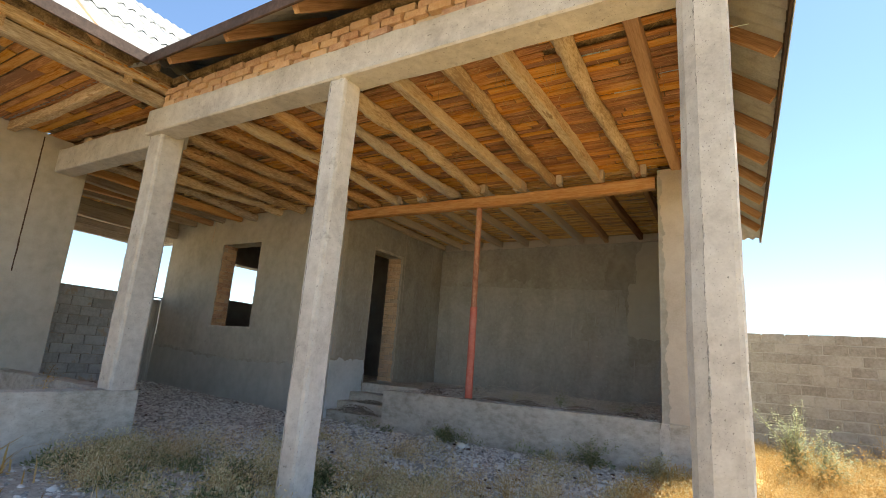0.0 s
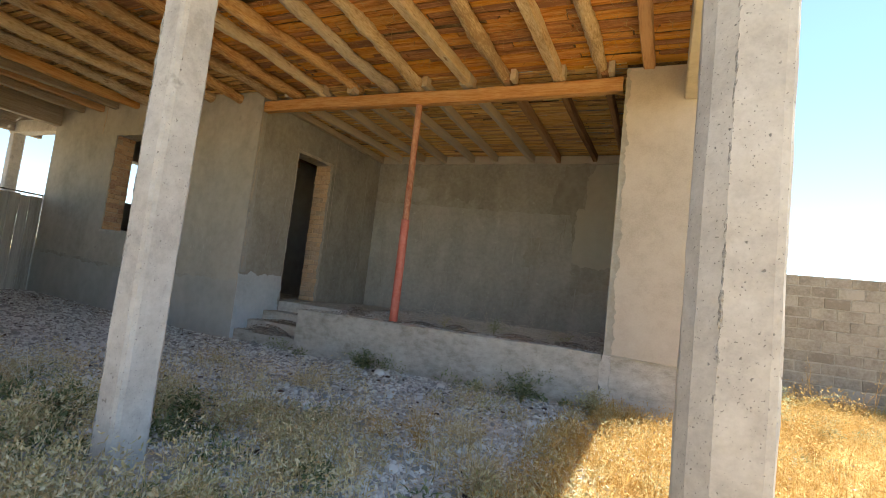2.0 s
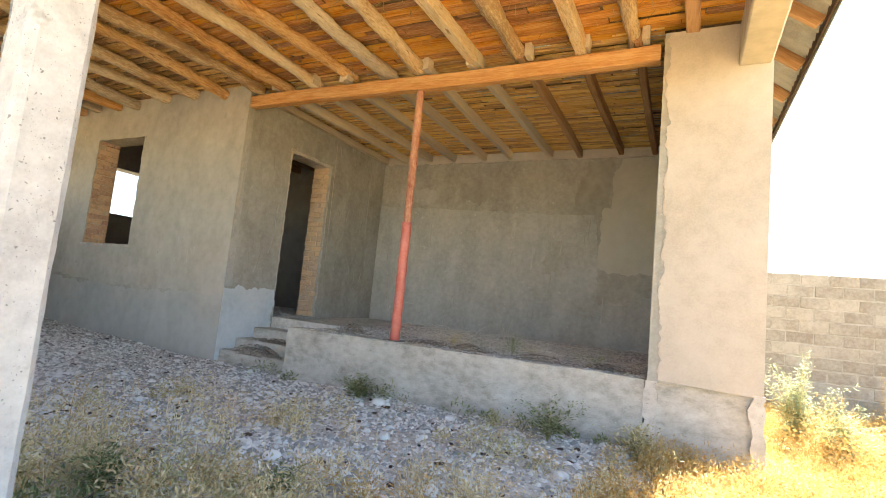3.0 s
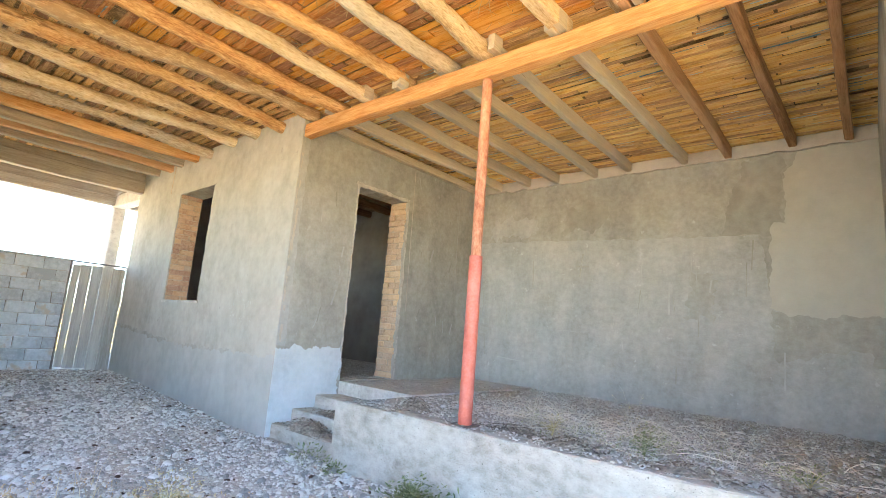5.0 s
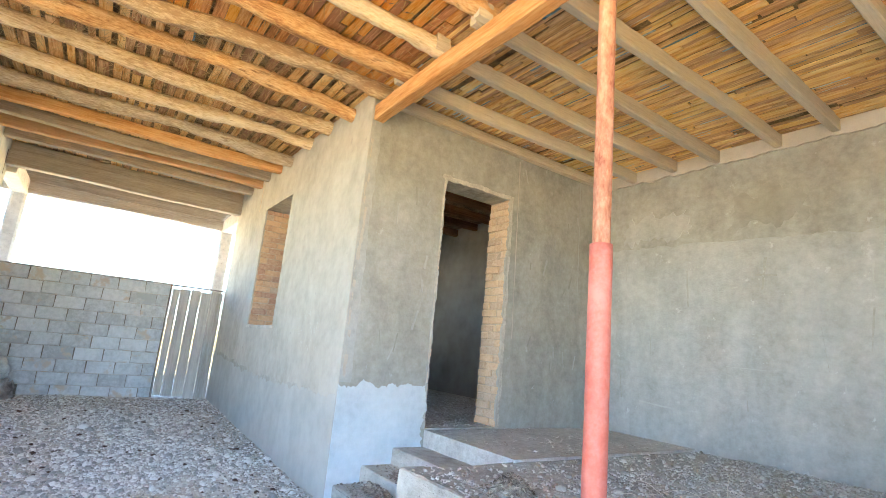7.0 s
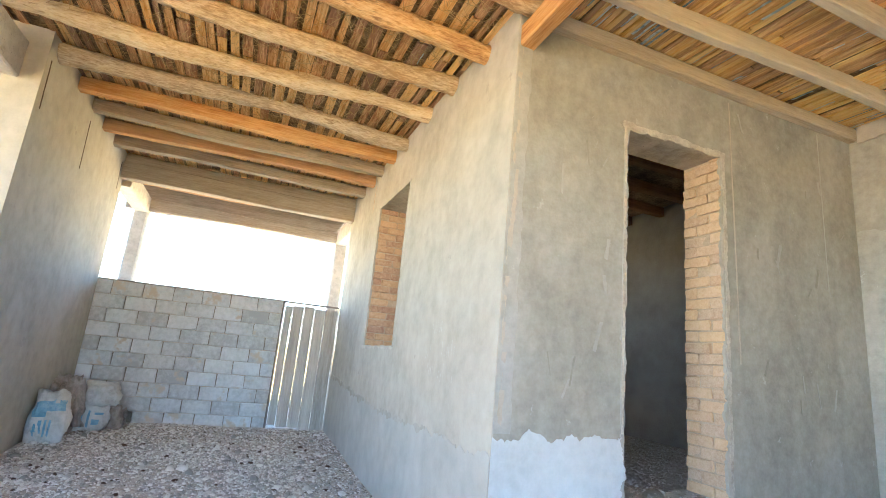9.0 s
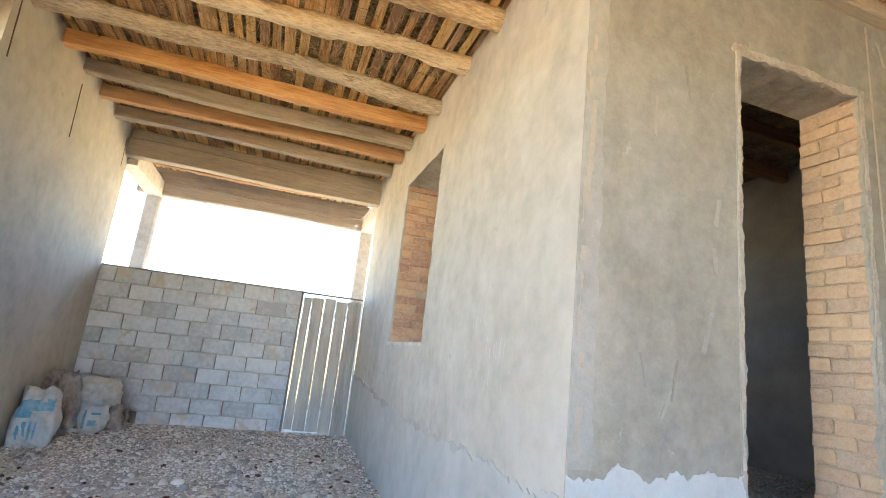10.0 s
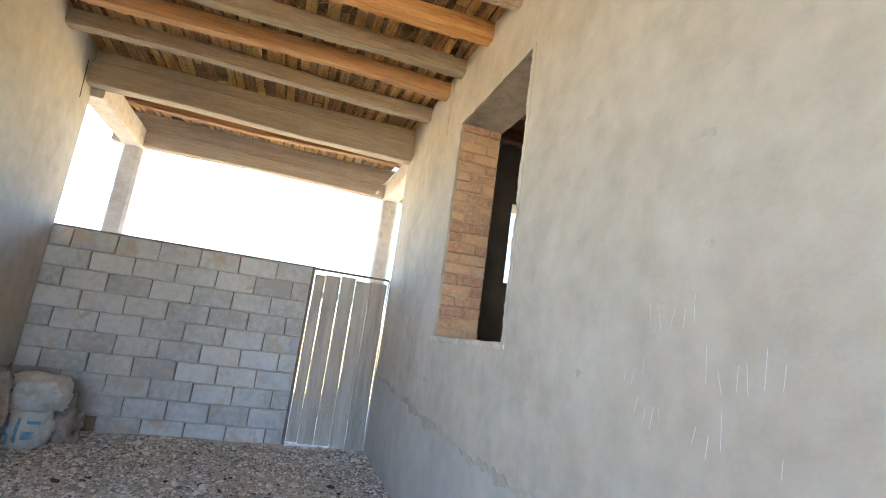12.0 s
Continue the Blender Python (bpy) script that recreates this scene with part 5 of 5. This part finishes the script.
def weed(x, y, z, h, stems, leaf, stem_mat, leaf_mat, seed, label, droop=0.4, leaves=60, lean=0.75):
    q = random.Random(seed)
    ob = empty("weed", label, "weed", pose(x, y, z), "weeds")
    fol = bmesh.new()
    for s in range(stems):
        a, k = q.uniform(0, 6.28), q.uniform(0.05, 1.0) * lean
        hh = h * q.uniform(0.6, 1.0)
        bm = bmesh.new()
        rows, axis = [], []
        for i in range(9):
            t = i / 8
            c = Vector((math.cos(a) * k * hh * t * (0.4 + t), math.sin(a) * k * hh * t * (0.4 + t), hh * t * (1 - droop * k * t)))
            c += Vector((noise.noise(Vector((t * 3, s, seed))), noise.noise(Vector((t * 3, s + 9, seed))), 0)) * 0.05 * h * t
            rad = 0.0034 * (1 - 0.7 * t) * (0.6 + 0.6 * h)
            axis.append(c)
            rows.append([bm.verts.new(c + Vector((math.cos(j * 1.57) * rad, math.sin(j * 1.57) * rad, 0))) for j in range(4)])
        for p0, p1 in zip(rows, rows[1:]):
            for j in range(4):
                bm.faces.new((p0[j], p0[(j + 1) % 4], p1[(j + 1) % 4], p1[j]))
        part("stem", bm, stem_mat, ob)
        for i in range(leaves):
            t = q.uniform(0.18, 1.0)
            j = min(7, int(t * 8))
            c = axis[j].lerp(axis[j + 1], t * 8 - j)
            b, ln = q.uniform(0, 6.28), leaf * q.uniform(0.5, 1.3) * (1.2 - 0.6 * t)
            d = Vector((math.cos(b), math.sin(b), q.uniform(-0.3, 0.7)))
            off = d * q.uniform(0, 0.30 * h ** 0.5 * 0.6 * (1.15 - t))
            w = Vector((-math.sin(b), math.cos(b), q.uniform(-0.4, 0.4))) * ln * 0.2
            c = c + off
            fol.faces.new([fol.verts.new(p) for p in (c, c + d * ln * 0.5 + w, c + d * ln, c + d * ln * 0.5 - w)])
    if leaves:
        part("foliage", fol, leaf_mat, ob)
    else:
        fol.free()
    return ob


G, D = "leafy green weed growing by the porch wall", "dry straw-coloured weed with seed heads"
for i, (x, y, h, n, lf_, a, b, label) in enumerate((
        (-3.68, 6.55, 0.36, 18, 0.055, M_OLIVE, M_LEAF, G), (-1.62, 6.5, 0.52, 18, 0.05, M_OLIVE, M_LEAF, G), (-0.88, 6.45, 0.40, 18, 0.045, M_OLIVE, M_OLIVE, "bushy olive weed at the pier's foot"),
        (-2.15, 6.55, 0.24, 9, 0.035, M_OLIVE, M_OLIVE, G), (-2.55, 4.15, 0.30, 10, 0.035, M_OLIVE, M_LEAF, "green weed in the gravel"), (-2.1, 4.35, 0.36, 10, 0.03, M_HAY, M_HAY, D),
        (-1.75, 4.3, 0.38, 10, 0.03, M_HAY, M_HAY, D), (-3.25, 3.65, 0.30, 14, 0.05, M_OLIVE, M_LEAF, "low green weed beside the column"), (-3.75, 3.1, 0.34, 14, 0.05, M_OLIVE, M_LEAF, "low green weed beside the column"),
        (-4.5, 3.3, 0.78, 3, 0.024, M_STALK, M_STALK, "tall thin dry stalk in the yard"), (-4.9, 3.5, 0.7, 3, 0.024, M_STALK, M_TAWNY, "tall thin dry stalk in the yard"), (-3.6, 3.9, 0.5, 4, 0.024, M_STALK, M_PALESTRAW, "tall thin dry stalk in the yard"), (-2.3, 3.5, 0.45, 12, 0.032, M_TAWNY, M_PALESTRAW, "bleached bushy weed in the gravel"), (-1.5, 4.6, 0.45, 12, 0.032, M_TAWNY, M_PALESTRAW, "bleached bushy weed in the gravel"), (-1.2, 3.9, 0.5, 14, 0.032, M_TAWNY, M_TAWNY, "bleached bushy weed in the gravel"), (-4.05, 3.9, 0.55, 3, 0.02, M_HAY, M_OLIVE, "tall thin dry stalk in the yard"), (-5.3, 2.9, 0.40, 12, 0.04, M_OLIVE, M_OLIVE, "olive weed by the wing's plinth"),
        (0.62, 9.0, 1.25, 22, 0.045, M_OLIVE, M_PALEGREEN, "tall pale green bush in the golden weeds"), (0.98, 8.7, 0.80, 22, 0.045, M_OLIVE, M_PALEGREEN, "pale green bush in the golden weeds"),
        (1.9, 10.6, 1.15, 2, 0.035, M_HAY, M_HAY, "tall dry seed stalk"), (2.35, 10.2, 1.05, 2, 0.035, M_HAY, M_HAY, "tall dry seed stalk"), (2.7, 10.8, 1.35, 2, 0.035, M_HAY, M_HAY, "tall dry seed stalk"), (3.05, 10.4, 0.85, 2, 0.035, M_HAY, M_HAY, "tall dry seed stalk"),
        (1.6, 8.6, 0.40, 14, 0.05, M_OLIVE, M_PALEGREEN, "low pale green bush among dry grass"), (0.9, 11.2, 1.0, 8, 0.045, M_HAY, M_OLIVE, "dry bush before the boundary wall"), (3.6, 9.2, 0.5, 12, 0.05, M_HAY, M_HAY, "dry golden bush on the open plot"), (1.2, 7.4, 0.45, 12, 0.04, M_HAY, M_HAY, "dry golden bush on the open plot"))):
    weed(x, y, ground_z(x, y) - 0.01, h, n, lf_, a, b, i, label, leaves=40 if n < 20 else 190, lean=0.42 if h > 0.8 else 0.95)
for i, (x, y, h, n, lf_, a, b, lv_, ln, label) in enumerate((
        (-2.25, 7.28, 0.30, 9, 0.035, M_PALEGREEN, M_PALEGREEN, 45, 0.5, "small pale green weed on the porch edge"), (-2.9, 7.6, 0.62, 6, 0.03, M_STALK, M_STALK, 6, 1.2, "tangle of dry curved stalks on the porch"),
        (-3.3, 7.6, 0.5, 4, 0.03, M_STALK, M_STALK, 5, 1.4, "tangle of dry curved stalks on the porch"), (-2.5, 7.8, 0.5, 6, 0.03, M_STALK, M_OLIVE, 12, 1.2, "dry weed lying on the porch"),
        (-1.75, 7.5, 0.45, 4, 0.03, M_STALK, M_STALK, 4, 1.6, "dry bent stalks on the porch"), (-3.0, 7.4, 0.22, 9, 0.03, M_OLIVE, M_OLIVE, 30, 0.7, "faded weed on the porch edge"), (-1.35, 7.35, 0.2, 8, 0.03, M_OLIVE, M_PALEGREEN, 25, 0.7, "faded weed on the porch edge"))):
    weed(x, y, 0.86, h, n, lf_, a, b, 60 + i, label, droop=0.62, leaves=lv_, lean=ln)


def tangle(x, y, z, w, d, n, seed, label):
    """Thin dry stalks lying and arching over one another."""
    q = random.Random(seed)
    bm = bmesh.new()
    for s in range(n):
        p = Vector((q.uniform(-w, w), q.uniform(-d, d), 0.0))
        a, bend, ln, top = q.uniform(0, 6.28), q.uniform(-2.2, 2.2), q.uniform(0.18, 0.7), q.uniform(0.01, 0.22) * q.random()
        rad = q.uniform(0.0012, 0.0030)
        rows = []
        for i in range(11):
            t = i / 10
            p = p + Vector((math.cos(a + bend * t), math.sin(a + bend * t), 0)) * ln / 10
            h = 0.008 + top * math.sin(min(1.0, 0.15 + t) * 2.6)
            k = rad * (1 - 0.6 * t)
            rows.append([bm.verts.new(p + Vector((math.cos(j * 2.09) * k, math.sin(j * 2.09) * k * 0.5, h + math.sin(j * 2.09) * k))) for j in range(3)])
        for p0, p1 in zip(rows, rows[1:]):
            for j in range(3):
                bm.faces.new((p0[j], p0[(j + 1) % 3], p1[(j + 1) % 3], p1[j]))
    tagged(link("dry_stalks", bm, M_STALK), label, "dry stalks", "dry stalks on the porch", kind="stuff").matrix_world = pose(x, y, z)


for i, (x, y, w, d, n) in enumerate(((-3.05, 7.65, 0.45, 0.28, 70), (-2.45, 7.75, 0.45, 0.3, 60), (-1.6, 7.6, 0.5, 0.3, 45), (-3.6, 7.85, 0.4, 0.25, 35), (-2.0, 8.5, 0.9, 0.5, 40))):
    tangle(x, y, 0.885, w, d, n, 140 + i, "tangle of bleached dry stalks lying on the rubble")
weed(-5.74, 2.35, Z_FLOOR - 0.02, 0.32, 3, 0.03, M_HAY, M_HAY, 91, "dry seed stalk on the wing's plinth", leaves=40)


r = np.random.RandomState(77)
spots_ = [(-3.4, 7.8), (-3.0, 7.5), (-2.35, 7.5), (-2.25, 7.9), (-2.6, 7.4), (-1.85, 7.65), (-2.1, 7.35), (-1.5, 7.45)]
pts = [(x + r.normal(0, 0.08), y + r.normal(0, 0.06), 0.87) for x, y in spots_ for i in range(3)]
fluff("pale_weeds", pts, 34, 0.11, 0.13, 0.022, M_PALEGREEN, 38, "small pale green weeds along the porch edge", "weeds")
pts = [(x + r.normal(0, 0.2), y + r.normal(0, 0.15), 0.87) for x, y in spots_ for i in range(3)]
fluff("dry_weeds", pts, 34, 0.11, 0.10, 0.022, M_STALK, 39, "withered grey-beige weeds along the porch edge", "dry weeds")


# ---- sacks in the passage corner ----
def sack(x, y, z, w, d, h, turn, lean, seed, prints, material, label):
    bm = bmesh.new()
    bmesh.ops.create_cube(bm, size=1.0)
    bmesh.ops.subdivide_edges(bm, edges=bm.edges[:], cuts=15, use_grid_fill=True)
    bm.normal_update()
    for v in bm.verts:
        p = v.co.copy()
        u = Vector((abs(p.x) * 2, abs(p.y) * 2, abs(p.z) * 2))
        k = (u.x ** 4 + u.y ** 4 + u.z ** 4) ** 0.25 / max(u.x, u.y, u.z, 1e-6)
        p /= k ** 0.75
        top = max(0.0, p.z)
        p.x *= 1 - 0.35 * top
        p.y *= 1 - 0.75 * top ** 1.5
        n = noise.noise(p * 3.1 + Vector((seed, 0, 0))) * 0.13 + (0.4 - abs(noise.noise(p * 5 + Vector((0, seed, 0))))) * 0.13 + noise.noise(p * 13 + Vector((0, seed, 3))) * 0.05
        p += v.co.normalized() * n
        v.co = Vector((p.x * w, p.y * d, (p.z + 0.5) * h))
    ob = empty("cement_sack", label, "sack", pose(x, y, z - 0.02, lean, 0, turn), "sacks in the corner")
    for a, b, c, e in prints:
        pb = bmesh.new()
        for f in bm.faces:
            m = f.calc_center_median()
            if m.y < 0 and f.normal.y < -0.15 and a < m.x / w < b and c < m.z / h < e:
                pb.faces.new([pb.verts.new(v.co + v.normal * 0.004) for v in f.verts])
        bmesh.ops.remove_doubles(pb, verts=pb.verts, dist=0.0001)
        part("print", pb, M_INK, ob, "faded blue print")
    body = part("body", bm, material, ob, smooth=True)
    return ob


zc = ground_z(-11.2, 3.9)
sack(-11.50, 3.90, zc, 0.38, 0.32, 0.40, 100, 0, 5, ((-0.46, -0.38, 0.12, 0.75), (-0.26, -0.18, 0.15, 0.8), (-0.06, 0.0, 0.2, 0.7), (0.06, 0.3, 0.30, 0.42), (0.10, 0.36, 0.55, 0.62)), M_SACK, "dusty white and blue cement sack standing in the corner")
sack(-11.50, 3.93, zc + 0.34, 0.46, 0.40, 0.26, 97, 6, 7, (), M_SACK, "folded white sack slumped on another sack")
sack(-10.72, 3.675, zc - 0.01, 0.34, 0.30, 0.55, 106, -8, 2, ((-0.5, 0.36, 0.62, 0.80), (-0.5, -0.12, 0.50, 0.62), (-0.40, -0.32, 0.14, 0.36), (-0.24, -0.18, 0.16, 0.42), (-0.10, -0.05, 0.12, 0.44), (0.02, 0.08, 0.12, 0.46)), M_SACK, "blue and white printed cement sack by the wall")
sack(-11.24, 3.66, zc, 0.26, 0.24, 0.46, 95, 6, 22, ((-0.4, 0.4, 0.2, 0.6),), M_RAG, "collapsed dusty sack between fuller ones")
sack(-11.72, 4.11, zc, 0.24, 0.20, 0.30, 75, 14, 12, (), M_RAG, "crumpled dusty sack by the block wall")


def rag(x, y, z, w, h, turn, tip, seed, label):
    """A torn piece of sacking hanging in folds."""
    bm = bmesh.new()
    bmesh.ops.create_grid(bm, x_segments=16, y_segments=16, size=0.5)
    for v in bm.verts:
        u, t = v.co.x, v.co.y
        fold = 0.05 * math.sin(u * 17 + seed) * (0.6 - t) + 0.06 * noise.noise(Vector((u * 4, t * 4, seed)))
        edge = 1 + 0.25 * noise.noise(Vector((t * 6, seed, u)))
        v.co = Vector((u * w * edge * (0.7 + 0.5 * (0.5 - t)), fold * 0.8, (t + 0.5) * h * (1 + 0.2 * noise.noise(Vector((u * 5, 0, seed))))))
    bmesh.ops.solidify(bm, geom=bm.faces[:], thickness=0.006)
    ob = tagged(link("rag", bm, M_RAG, smooth=True), label, "rag", "rags in the corner")
    ob.matrix_world = pose(x, y, z, tip, 0, turn)


rag(-11.08, 3.77, zc + 0.10, 0.26, 0.56, 102, -8, 1, "grey-brown rag draped between the cement sacks")
rag(-11.20, 3.66, zc + 0.46, 0.34, 0.24, 100, -30, 7, "dusty rag bunched on top of the sacks")
rag(-11.62, 4.16, zc + 0.02, 0.26, 0.26, 80, -34, 4, "crumpled torn sacking by the block wall")

# ---- bricks and blocks, last ----
rng = random.Random(11)
brickwork(yard_wall, "block", M_BLOCK, 6.06 - Y_PASS, 2.0, 0.390, 0.188, 0.16, 0.010, lambda u, v: pose(X_END, Y_PASS + u, 0.40 + v, 0, 0, 90), rng, 0.008, 0.25)
brickwork(far_wall, "block", M_OLDBLOCK, 6.4, 2.41, 0.388, 0.184, 0.16, 0.018, lambda u, v: pose(-0.2 + u, 12.50, 0.04 + v), rng)
# jambs of the doorway and the window, and infill on the front beam
brickwork(wall_door, "brick", M_BRICK, 0.36, DOOR[3] - 0.885, 0.243, 0.0800, 0.05, 0.0085, lambda u, v: pose(X_DOOR - 0.37 + u, DOOR[1] - 0.028, 0.887 + v), rng, 0.010, 1.7)
brickwork(wall_door, "brick", M_BRICK, 0.36, DOOR[3] - 0.885, 0.243, 0.0800, 0.05, 0.0085, lambda u, v: pose(X_DOOR - 0.37 + u, DOOR[0] - 0.022, 0.887 + v), rng, 0.010, 1.7)
# Window jambs take the redder brick, so its tone includes their shade.
brickwork(wall_south, "brick", M_BRICK_RED, 0.36, WIN[3] - WIN[2], 0.243, 0.0800, 0.05, 0.0085, lambda u, v: pose(WIN[0] + 0.028, Y_HOUSE + 0.01 + u, WIN[2] + 0.004 + v, 0, 0, 90) @ pose(0, 0, 0), rng, 0.010, 1.7)
brickwork(wall_south, "brick", M_BRICK_RED, 0.36, WIN[3] - WIN[2], 0.243, 0.0800, 0.05, 0.0085, lambda u, v: pose(WIN[1] - 0.028, Y_HOUSE + 0.37 - u, WIN[2] + 0.004 + v, 0, 0, -90), rng, 0.010, 1.7)
brickwork(infill, "brick", M_BRICK_RED, 5.5, 0.26, 0.215, 0.068, 0.10, 0.012, lambda u, v: pose(-5.66 + u, 2.845, 4.04 + v), rng, 0.02, 2.5)
